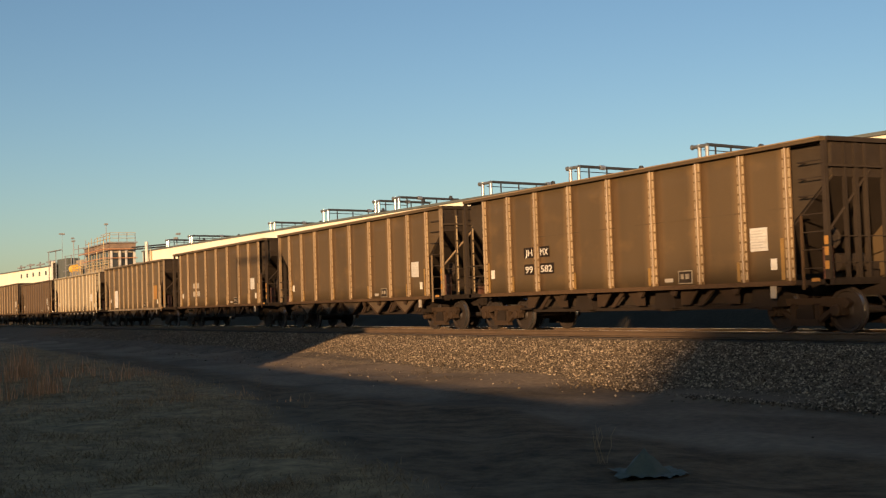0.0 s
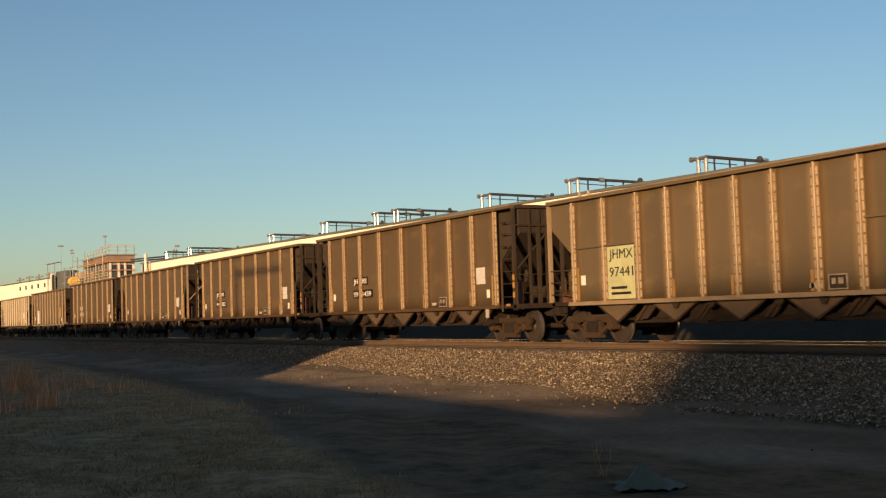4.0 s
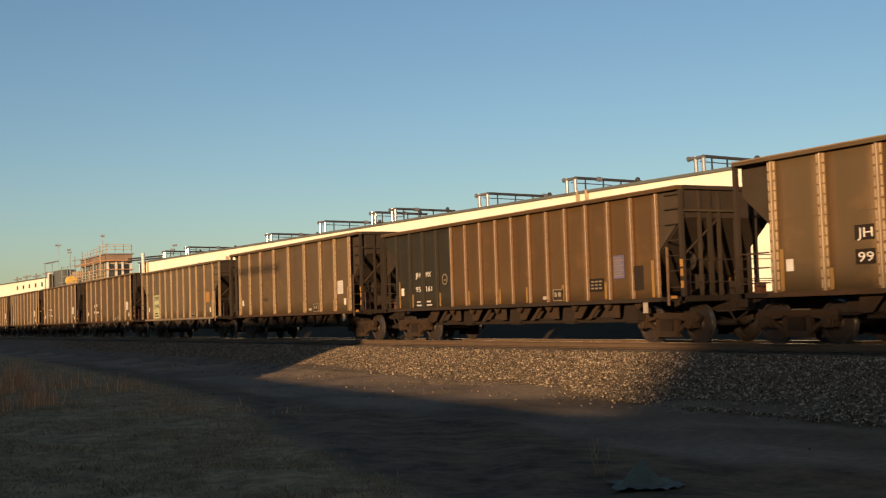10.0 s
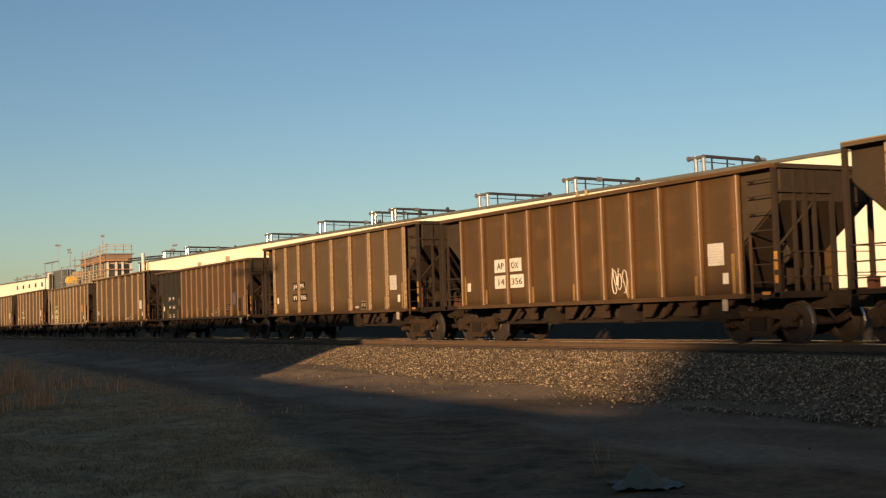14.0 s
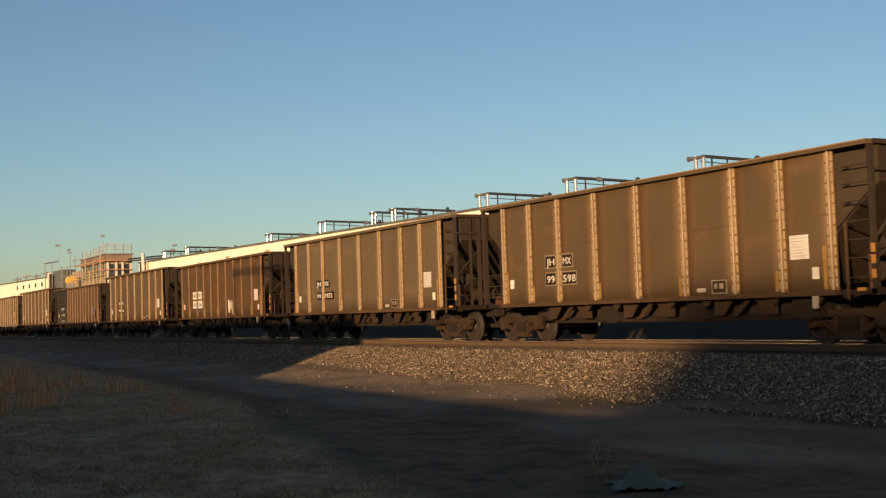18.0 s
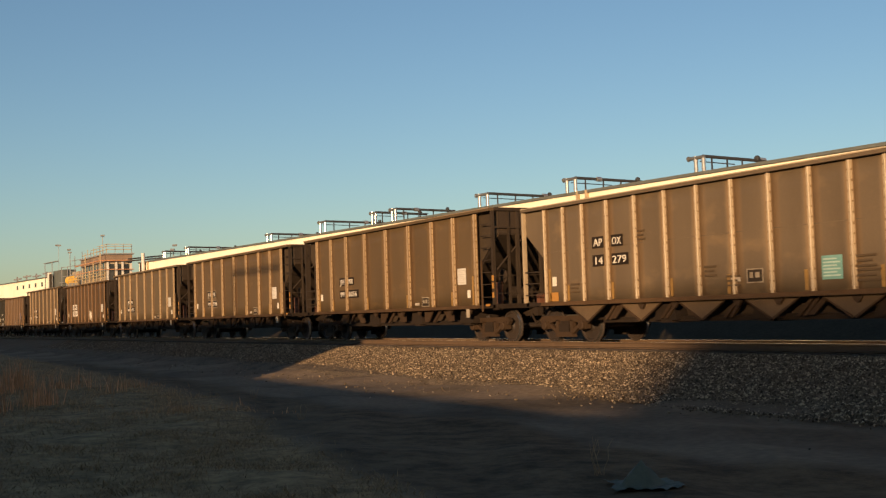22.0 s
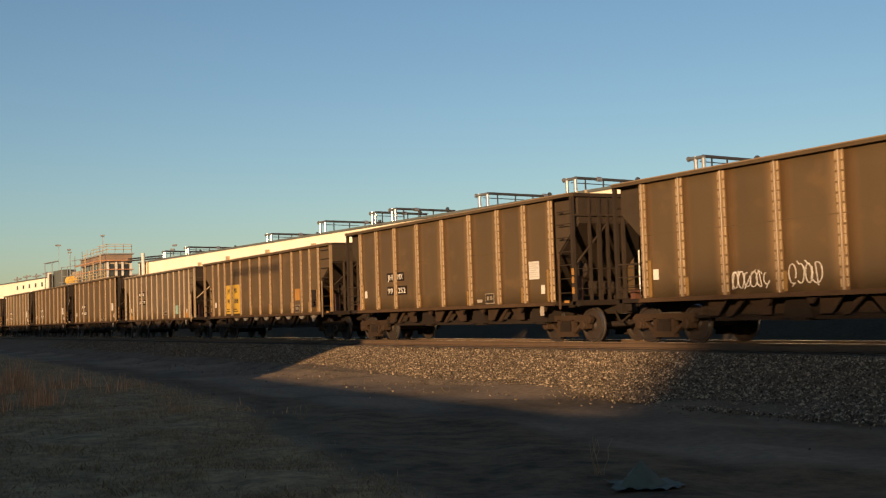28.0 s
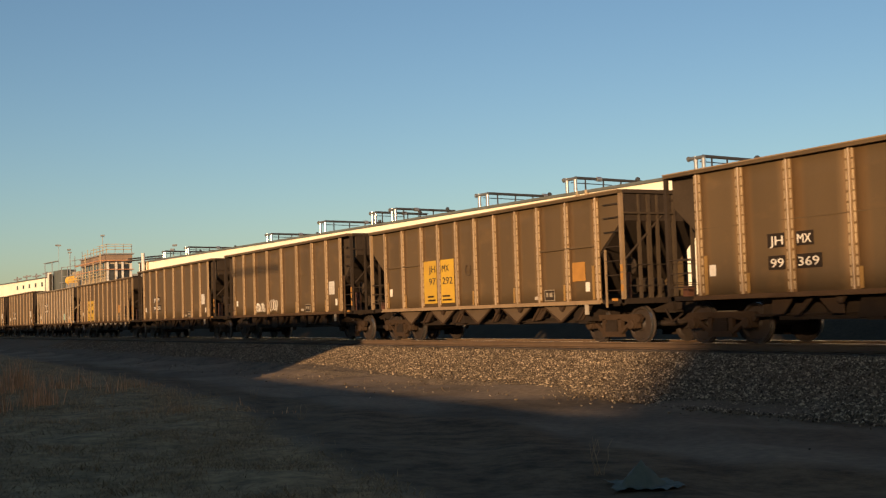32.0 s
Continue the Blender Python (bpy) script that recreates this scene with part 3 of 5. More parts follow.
def duct_unit(at_x, gap, rise, run, label, stub=0.0, band=0.5):
    """A pair of bright risers at the eaves with a header running back across the roof."""
    d = new("roof_duct")
    d.matrix_world = Matrix.Translation(W1) @ WTURN @ Matrix.Translation((at_x, 0, 0))
    tagged(d, label, "duct", "ducts on the shed roof")
    top = 11.1 + rise
    for i, x in enumerate((0.0, gap)):
        bm = bmesh.new()
        tube(bm, (x, 0.3, 10.9), (x, 0.3, top - 0.22 * i), 0.15, 14)
        tube(bm, (x, 0.3, 11.35), (x, 0.3, 11.42), 0.19, 14)
        tube(bm, (x, 0.3, top - 0.40), (x, 0.3, top - 0.33), 0.19, 14)
        part("riser", bm, GALV, d)
    bm = bmesh.new()
    tube(bm, (-0.35 - stub, 0.3, top - 0.14), (gap + 0.1, 0.3, top - 0.14), 0.15, 12)
    tube(bm, (-0.45 - stub, 0.3, top - 0.14), (-0.35 - stub, 0.3, top - 0.14), 0.21, 12)
    part("elbow", bm, DUCTGREY, d)
    bm = bmesh.new()
    tube(bm, (gap - 0.05, 0.3, top - 0.08), (gap + 0.15, run, top - 0.2), 0.13, 12)
    part("header", bm, DUCTDARK, d, "dark weathered header pipe")
    bm = bmesh.new()
    tube(bm, (gap * 0.3, 0.5, top - 0.42), (gap * 0.3 + 0.1, run * 0.6, top - 0.5), 0.04, 8)
    part("conduit", bm, DUCTDARK, d)
    bm = bmesh.new()
    yb = 0.3 + run * band
    tube(bm, (gap + 0.04, yb, top - 0.12), (gap + 0.05, yb + 0.5, top - 0.13), 0.21, 12)
    part("coupling", bm, GALV, d, "bright coupling on the header")
    for i in range(4):
        yy = run * (0.16 + 0.24 * i)
        part("support_leg", B((gap - 0.02, gap + 0.08, yy, yy + 0.1, 11.0, top - 0.2), (gap - 0.3, gap + 0.3, yy, yy + 0.1, 11.0, 11.1)), DUCTDARK, d)
    bm = bmesh.new()
    lathe(bm, [(0.1, 0), (0.24, 0.02), (0.24, 0.22), (0.1, 0.24)], run * 0.86, 10, gap + 0.13, top - 0.02)
    box(bm, gap + 0.1, gap + 0.16, run * 0.86 + 0.08, run * 0.86 + 0.16, top + 0.1, top + 0.22)
    part("damper", bm, DUCTDARK, d)


VENTS = [(37.5, 9.7), (27.0, 9.4), (63.8, 9.75), (74.4, 10.05), (50.6, 9.8)]
PIPES = [113.9, 115.1, 4.5]


def build_sheds():
    right = 150.0
    length = (W1 - W0).length + right
    s = shed("warehouse", W1, length, 11.2, 42.0, "long cream metal-clad warehouse with a low roof beyond the track")
    for u, z in VENTS:
        part("wall_vent", B((u - 0.42, u + 0.42, -0.3, 0.0, z - 0.5, z + 0.2)), PIPEPAINT, s, "small tan wall vent")
    for u in PIPES:
        part("downpipe", B((u - 0.14, u + 0.14, -0.25, 0.0, 2, 11.1)), PIPEPAINT, s, "tan downpipe hooked over the eaves")
    units = ((-70.3, 0.8, 1.28, 7, 0.35, 0.9), (-85.9, 1.15, 1.35, 8.6, 0.0, 0.28), (-99.3, 1.35, 1.35, 9, 0.1, 0.75), (-115.9, 0.75, 1.45, 8, 0.0, 0.3), (-120.2, 0.7, 1.45, 7, 0.0, 0.5),
             (-132.8, 1.2, 1.45, 9, 0.0, 0.6), (-147.9, 1.2, 1.05, 8, 0.0, 0.5), (-176.9, 0.9, 1.2, 9, 0.0, 0.5), (-186.7, 0.7, 1.2, 7, 0.0, 0.5))
    for x, gap, rise, run, stub, band in units:
        duct_unit((x - W1.x) / -ALONG.x, gap, rise, run, "bright galvanised duct rising over the eaves of the warehouse", stub, band)
    far = shed("warehouse", Vector((-330, 39.5, 0)), 76.5, 11.3, 40, "far cream warehouse with small windows past the yard")
    for i in range(5):
        part("window", B((50 + i * 5.2, 51.2 + i * 5.2, -0.05, 0.0, 9.3, 10.2)), DARKGLASS, far, "small dark window")
    for i in range(4):
        part("roof_pipe", B((46 + i * 8.2, 52 + i * 8.2, 0.3, 0.6, 11.6 + 0.25 * (i % 2), 11.9 + 0.25 * (i % 2))), STEELGREY, far)
        part("pipe_stand", B((48.5 + i * 8.2, 48.8 + i * 8.2, 0.3, 0.6, 11.1, 12.3)), STEELGREY, far)
    part("corner_column", B((76.5, 77.6, -0.25, 0.3, -0.9, 11.9)), WHITE, far, "white end column")
    # the column's black shadow side, made as a dark box
    part("corner_recess", B((77.6, 78.7, -0.2, 0.3, -0.9, 11.6)), SHADE_DARK, far, "dark box made as the shaded side of the end column")


def build_yard():
    """The plant between the sheds: tan house with railings, annex, tank, lamp masts."""
    h = new("plant_house")
    h.location = (-202.8, 46.0, -0.9)
    tagged(h, "tan plant house with a brick upper band, pipes and roof railings", "industrial building")
    part("wall", B((-19.5, 0, 0, 4.3, 0, 12.35)), CONCRETE, h)
    part("brick_band", B((-19.6, 0.1, -0.12, 4.35, 12.35, 13.6)), BRICK, h, "red-brown brick upper band")
    part("roof", B((-19.9, 0.4, -0.4, 4.6, 13.6, 13.82)), STEELGREY, h)
    part("window_band", B((-18.6, -0.6, -0.05, 0.0, 9.9, 12.2)), DARKGLASS, h, "dark band of windows")
    for i in range(9):
        part("mullion", B((-18.6 + i * 2.2, -18.25 + i * 2.2, -0.12, -0.05, 9.8, 12.3)), CONCRETE, h)
    for y0 in (0.0, 1.45, 2.5, 3.9):
        part("pilaster", B((0.0, 0.22, y0, y0 + 0.34, 0, 12.35)), PALE, h, "pale pilaster")
    for y0 in (0.45, 1.9, 2.95):
        part("wall_opening", B((0.0, 0.06, y0, y0 + 0.85, 8.6, 12.0)), DARKGLASS, h)
    # railings round the roof and pipes round the walls
    for i in range(9):
        part("railing_post", B((-19.5 + i * 2.4, -19.4 + i * 2.4, 0.0, 0.1, 13.8, 15.3 - 0.45 * (i % 2))), YSTEEL if i % 3 else STEELGREY, h)
    for y0 in (1.4, 2.8, 4.2):
        part("railing_post", B((0.1, 0.2, y0, y0 + 0.1, 13.8, 15.3)), STEELGREY, h)
    for z, a in ((14.4, -19.5), (14.95, -12.0), (15.3, -7.0)):
        part("railing_bar", B((a, 0.2, 0.0, 0.08, z, z + 0.09), (0.1, 0.2, 0.0, 4.3, z, z + 0.09)), YSTEEL, h)
    for z, r in ((12.5, 0.1), (11.0, 0.07)):
        bm = bmesh.new()
        tube(bm, (-19.5, -1.2, z), (0.9, -1.2, z + 0.05), r, 8)
        tube(bm, (0.9, -1.2, z + 0.05), (0.9, 4.4, z + 0.05), r, 8)
        part("wall_pipe", bm, RUSTPIPE, h, "rust-orange pipe round the walls")
    for x, top in ((-18.0, 11.6), (-11.0, 13.9), (-4.6, 12.4), (0.8, 13.9), (-7.6, 11.2)):
        bm = bmesh.new()
        tube(bm, (x, -1.2, 0), (x, -1.2, top), 0.09, 8)
        part("stand_pipe", bm, YSTEEL, h, "pale upright pipe")
    for z in (9.9, 10.4):
        part("walkway_rail", B((-23.0, 6.5, -1.75, -1.67, z, z + 0.09)), YSTEEL, h)
    for i in range(11):
        part("walkway_post", B((-23.0 + i * 2.9, -22.9 + i * 2.9, -1.75, -1.66, 0, 10.5)), YSTEEL, h)
    part("link_bay", B((6.4, 8.6, 4.0, 4.8, 0, 11.7)), UNDER, h, "dark brown recessed bay")
    for z, y0 in ((12.9, 3.0), (13.3, 3.6)):
        bm = bmesh.new()
        tube(bm, (0.5, y0, z - 0.5), (10.5, y0 + 3.6, z - 0.5), 0.13, 8)
        part("link_duct", bm, DUCTDARK, h, "dark duct leading to the warehouse")
    bm = bmesh.new()
    tube(bm, (8.6, 4.0, 0), (8.6, 4.0, 13.3), 0.28, 10)
    part("stack", bm, PALE, h, "short pale stack")
    b2 = new("plant_annex")
    b2.matrix_world = Matrix.Translation((-253.0, 45.9, 0)) @ WTURN
    tagged(b2, "dark grey annex with an open steel stair deck", "industrial building")
    part("wall", B((0.6, 8, 0.5, 3, -0.9, 12.2)), DARKWALL, b2)
    part("side_block", B((9, 22, 2.0, 4, -0.9, 11.6)), CONCRETE, b2)
    part("deck", B((-3.5, 6, -0.4, 0.2, 13.9, 14.05)), STEELGREY, b2)
    for x, top in ((-3.0, 14.0), (2.4, 13.9), (9.2, 12.6), (13.5, 12.4), (18.5, 14.2), (22.5, 13.4)):
        part("column", B((x, x + 0.13, -0.3, -0.17, -0.9, top)), STEELGREY, b2)
    for z, a, b in ((9.5, 8, 23), (10.6, 10, 23), (13.4, 16, 23), (12.4, 9, 23)):
        part("railing_bar", B((a, b, -0.3, -0.2, z, z + 0.1)), STEELGREY, b2)
    tk = new("yellow_tank")
    tk.matrix_world = Matrix.Translation((-238.5, 47.0, 0)) @ WTURN
    tagged(tk, "yellow horizontal tank on a steel stand", "tank")
    bm = bmesh.new()
    tube(bm, (-0.4, 0, 9.7), (2.0, 0, 9.7), 0.85, 20)
    part("shell", bm, YTANK, tk)
    for x in (-0.2, 1.8):
        part("leg", B((x, x + 0.35, -0.7, 0.7, -0.9, 9.2)), STEELGREY, tk)
    def mast(x, y, top, r, heads, label):
        m = new("lamp_mast")
        m.location = (x, y, -0.9)
        tagged(m, label, "lamp mast", "lamp masts of the plant yard")
        bm = bmesh.new()
        tube(bm, (0, 0, 0), (0, 0, top + 0.9), r, 8, r * 0.6)
        part("pole", bm, STEELGREY, m)
        for dx, dz in heads:
            part("lamp_head", B((dx - 0.32, dx + 0.32, -0.3, 0.3, top + 0.8 + dz, top + 1.1 + dz)), STEELGREY, m)
    mast(-214.3, 48.0, 16.6, 0.1, [(0.0, 0.1)], "thin grey mast with a small head above the plant house")
    mast(-237.6, 46.9, 15.0, 0.12, [(-0.9, 0.7), (-0.2, 0.1)], "grey mast with two floodlights in the plant yard")
    mast(-249.5, 47.0, 17.2, 0.05, [(-1.6, 0.2), (0.9, 0.0)], "far thin mast with twin lamps")
    mast(-186.9, 53.0, 12.7, 0.14, [(-0.6, -0.2), (0.8, 0.4)], "floodlight mast at the corner of the warehouse roof")


# ---- unseen plain stand-ins behind the lot, added only to cast its shade ----
def build_behind():
    h = new("house")
    tagged(h, "unseen plain block behind the lot, added to cast shade", "house", "houses behind the lot")
    part("wall", B((-110, -12.95, -26, -14, -0.9, 6.97)), BLOCKER, h)
    part("roof", B((-110.2, -12.9, -26.2, -13.9, 6.97, 7.22)), SHEDROOF, h)
    # unseen block set far off so that its shadow edge falls soft
    hall = new("storage_hall")
    tagged(hall, "unseen tall block far behind the lot, added for a soft shadow edge", "hall", "houses behind the lot")
    plan = [(114.0, -141), (215, -141), (215, -155), (126.0, -155)]
    for name, z0, z1, m in (("wall", -0.9, 32.1, BLOCKER), ("roof", 32.1, 32.4, SHEDROOF)):
        bm = bmesh.new()
        prism(bm, plan, "z", z0, z1)
        part(name, bm, m, hall)
    # unseen strip whose sloping top sets the lower edge of the lit ground
    f = new("board_fence")
    tagged(f, "unseen tall fence at the back of the lot, added to shade the near ground", "fence")
    for k in range(12):
        x = -29.0 + k * 2.75
        top = 2.0 - 0.0075 * (x + 22.4)
        part("fence_panel", B((0.06, 2.69, -0.02, 0.02, -0.95, top)), BLOCKER, f, at=(x, -2.5, 0))
        part("post", B((-0.055, 0.055, -0.06, 0.06, -0.95, top + 0.01)), BLOCKER, f, at=(x, -2.5, 0))
    # unseen mast and board, added for the soft shadow band on the cars
    s = new("mast_arm_sign")
    s.location = (-27.2, -13.0, -0.43)
    tagged(s, "unseen mast and board, added to cast a soft band on the cars", "sign")
    bm = bmesh.new()
    tube(bm, (0, 0, -0.5), (0, 0, 10.0), 0.1, 10, 0.07)
    part("pole", bm, STEELGREY, s)
    part("board", B((0, 6.0, -0.05, 0.05, 9.55, 9.72)), STEELGREY, s)


# ---- hopper cars ----
def panel_mesh(w, z0, z1, seed):
    """One side sheet between two ribs: thin, slightly dented."""
    rng = random.Random(seed)
    bm = bmesh.new()
    nx, nz = 4, 6
    front = {}
    for i in range(nx + 1):
        for j in range(nz + 1):
            edge = i in (0, nx) or j in (0, nz)
            front[i, j] = bm.verts.new((w * i / nx, 0 if edge else rng.uniform(-0.006, 0.012), z0 + (z1 - z0) * j / nz))
    back = {k: bm.verts.new((v.co.x, 0.03, v.co.z)) for k, v in front.items()}
    for i in range(nx):
        for j in range(nz):
            bm.faces.new((front[i, j], front[i + 1, j], front[i + 1, j + 1], front[i, j + 1]))
            bm.faces.new((back[i, j + 1], back[i + 1, j + 1], back[i + 1, j], back[i, j]))
    for i in range(nx):
        bm.faces.new((front[i + 1, 0], front[i, 0], back[i, 0], back[i + 1, 0]))
        bm.faces.new((front[i, nz], front[i + 1, nz], back[i + 1, nz], back[i, nz]))
    for j in range(nz):
        bm.faces.new((front[0, j], front[0, j + 1], back[0, j + 1], back[0, j]))
        bm.faces.new((front[nx, j + 1], front[nx, j], back[nx, j], back[nx, j + 1]))
    return mesh_of("side_panel", bm, True)


def rib_mesh(z0, z1, depth):
    """Web of a side stake, standing out from the sheet."""
    w = 0.024
    bm = bmesh.new()
    prism(bm, [(-w - 0.006, 0.0), (-w, -depth + 0.008), (-w + 0.008, -depth), (w - 0.008, -depth), (w, -depth + 0.008), (w + 0.006, 0.0)], "z", z0, z1)
    return mesh_of("side_rib", bm)


def flange_mesh(z0, z1, f):
    """Thin flange of a side stake, lying on the sheet."""
    bm = bmesh.new()
    prism(bm, [(-f, 0.0), (-f + 0.004, -0.012), (f - 0.004, -0.012), (f, 0.0)], "z", z0, z1)
    return mesh_of("stake_flange", bm)


def lug_mesh(z0, z1, a, b):
    """Rows of welded lugs down both flanks of a stake."""
    rng = random.Random(int(z1 * 1000))
    bm = bmesh.new()
    z = z0 + 0.06
    while z < z1 - 0.10:
        for e in (-1, 1):
            h = 0.178 + rng.uniform(-0.02, 0.008)
            quads(bm, [(e * a, -0.030, z), (e * a, -0.008, z), (e * b, -0.008, z), (e * (b - 0.006), -0.027, z), (e * a, -0.030, z + h), (e * a, -0.008, z + h), (e * b, -0.008, z + h), (e * (b - 0.006), -0.027, z + h)],
                  [(3, 2, 1, 0), (4, 5, 6, 7), (0, 1, 5, 4), (1, 2, 6, 5), (2, 3, 7, 6), (3, 0, 4, 7)])
        z += 0.21
    return mesh_of("weld_strip", bm)


def end_lug_mesh(z0, z1):
    """Lugs on the outer face of an end post."""
    bm = bmesh.new()
    z = z0 + 0.1
    while z < z1 - 0.3:
        box(bm, 0.045, 0.058, -0.022, 0.022, z, z + 0.36)
        z += 0.42
    return mesh_of("weld_strip", bm)


def side_frame_mesh():
    bm = bmesh.new()
    # cast frame outline: two arms round a bolster opening
    prism(bm, [(-1.22, 0.62), (-1.08, 0.72), (1.08, 0.72), (1.22, 0.62), (1.12, 0.50), (0.72, 0.52), (0.34, 0.58), (-0.34, 0.58), (-0.72, 0.52), (-1.12, 0.50)], "y", -0.06, 0.06)
    prism(bm, [(-0.85, 0.52), (-0.72, 0.52), (-0.22, 0.26), (-0.30, 0.16)], "y", -0.05, 0.05)
    prism(bm, [(0.85, 0.52), (0.72, 0.52), (0.22, 0.26), (0.30, 0.16)], "y", -0.05, 0.05)
    prism(bm, [(-0.42, 0.14), (0.42, 0.14), (0.36, 0.28), (-0.36, 0.28)], "y", -0.08, 0.08)
    box(bm, -0.40, -0.28, -0.06, 0.06, 0.26, 0.60)
    box(bm, 0.28, 0.40, -0.06, 0.06, 0.26, 0.60)
    for x in (-0.89, 0.89):
        box(bm, x - 0.16, x + 0.16, -0.09, 0.09, 0.36, 0.60)
        lathe(bm, [(0.10, -0.16), (0.125, -0.14), (0.125, 0.0)], 0.0, 14, x, 0.457)
    return mesh_of("side_frame", bm)


def spring_mesh():
    """Nest of coil springs between side frame and bolster, coils as a ridged block."""
    bm = bmesh.new()
    right = [(0.25 if k % 2 else 0.225, 0.28 + 0.0275 * k) for k in range(9)]
    prism(bm, right + [(-a, b) for a, b in right[::-1]], "y", -0.07, 0.07)
    return mesh_of("coil_spring", bm)


def wheelset_mesh():
    bm = bmesh.new()
    tube(bm, (0, -1.0, 0), (0, 1.0, 0), 0.075, 12)
    for s in (-1, 1):
        prof = [(0.16, s * 0.655), (0.17, s * 0.70), (0.36, s * 0.735), (0.40, s * 0.70), (0.485, s * 0.685), (0.485, s * 0.712), (0.457, s * 0.722), (0.455, s * 0.815), (0.40, s * 0.82), (0.37, s * 0.775), (0.18, s * 0.79), (0.14, s * 0.84), (0.10, s * 0.84)]
        lathe(bm, prof, 0.0, 32)
    for f in bm.faces:
        c = f.calc_center_median()
        f.material_index = 1 if 0.44 < math.hypot(c.x, c.z) < 0.47 and abs(c.y) > 0.72 else 0
    me = mesh_of("wheelset", bm)
    me.materials.append(TREAD)
    return me


WHEELSETS = []


def truck(parent, x):
    """Three-piece freight truck with two wheelsets."""
    t = part("truck", shared("bolster", lambda: mesh_of("truck", B((-0.2, 0.2, -1.05, 1.05, 0.44, 0.68), (-0.3, 0.3, -0.25, 0.25, 0.66, 0.8)))), UNDER, parent, at=(x, 0, 0))
    for s in (-1, 1):
        # far frame and the springs take the darker tone, with shade in it
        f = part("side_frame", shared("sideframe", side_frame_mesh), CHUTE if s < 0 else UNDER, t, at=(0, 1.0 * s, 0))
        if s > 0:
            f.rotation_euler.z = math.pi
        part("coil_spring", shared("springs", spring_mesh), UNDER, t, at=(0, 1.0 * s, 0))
    for dx in (-0.89, 0.89):
        w = part("wheelset", shared("wheelset", wheelset_mesh), WHEEL, t)
        w.matrix_parent_inverse = Matrix.Translation((dx, 0, 0.457))
        WHEELSETS.append(w)
    for dx in (-0.42, 0.42):
        part("brake_beam", shared("beam", lambda: mesh_of("brake_beam", B((-0.04, 0.04, -0.8, 0.8, 0.3, 0.42)))), UNDER, t, at=(dx, 0, 0))
    return t


NINE = dict(ribs=(0, 1.75, 3.42, 4.86, 6.23), half=7.30, top=3.98, trucks=6.15, recess=0.16, chutes=4, pads=True, stake=(0.125, 0.066, 0.060, 0.106))
TYPES = {
    # rib offsets on one half, half body length, height, truck offset, end recess; stake: flange half width, depth, lugs from, lugs to; gussets: wide triangles under the sill
    "nine_rib": NINE,
    "nine_gusset": dict(NINE, gussets=True),
    "nine_flush": dict(NINE, gussets=True, recess=0.02),
    "eleven_rib": dict(ribs=(0, 1.16, 2.35, 3.5, 4.89, 6.25), half=7.33, top=3.85, trucks=6.15, recess=0.02, chutes=4, pads=True, step=True, stake=(0.115, 0.062, 0.056, 0.096), gussets=True),
    "flat_rib": dict(ribs=(0, 1.17, 2.33, 3.48, 4.88, 6.15), half=7.30, top=3.83, trucks=6.15, recess=0.14, chutes=4, pads=False, stake=(0.085, 0.052, 0, 0)),
    "thirteen_rib": dict(ribs=(0, 1.15, 2.30, 3.45, 4.52, 5.40, 6.30), half=7.32, top=3.75, trucks=6.15, recess=0.02, chutes=4, pads=True, stake=(0.080, 0.056, 0.040, 0.068), gussets=True),
    "long_low": dict(ribs=(0, 1.31, 2.62, 3.90, 4.92, 5.86, 6.76), half=8.05, top=3.76, trucks=6.75, recess=0.02, chutes=5, pads=True, stake=(0.100, 0.058, 0.052, 0.086)),
    "long_fine": dict(ribs=(0.445, 1.36, 2.26, 3.16, 4.12, 5.08, 6.03, 7.02), half=7.95, top=3.70, trucks=6.7, recess=0.02, chutes=5, pads=True, stake=(0.080, 0.050, 0.040, 0.068)),
}
SILL0, SILL1 = 1.0, 1.10


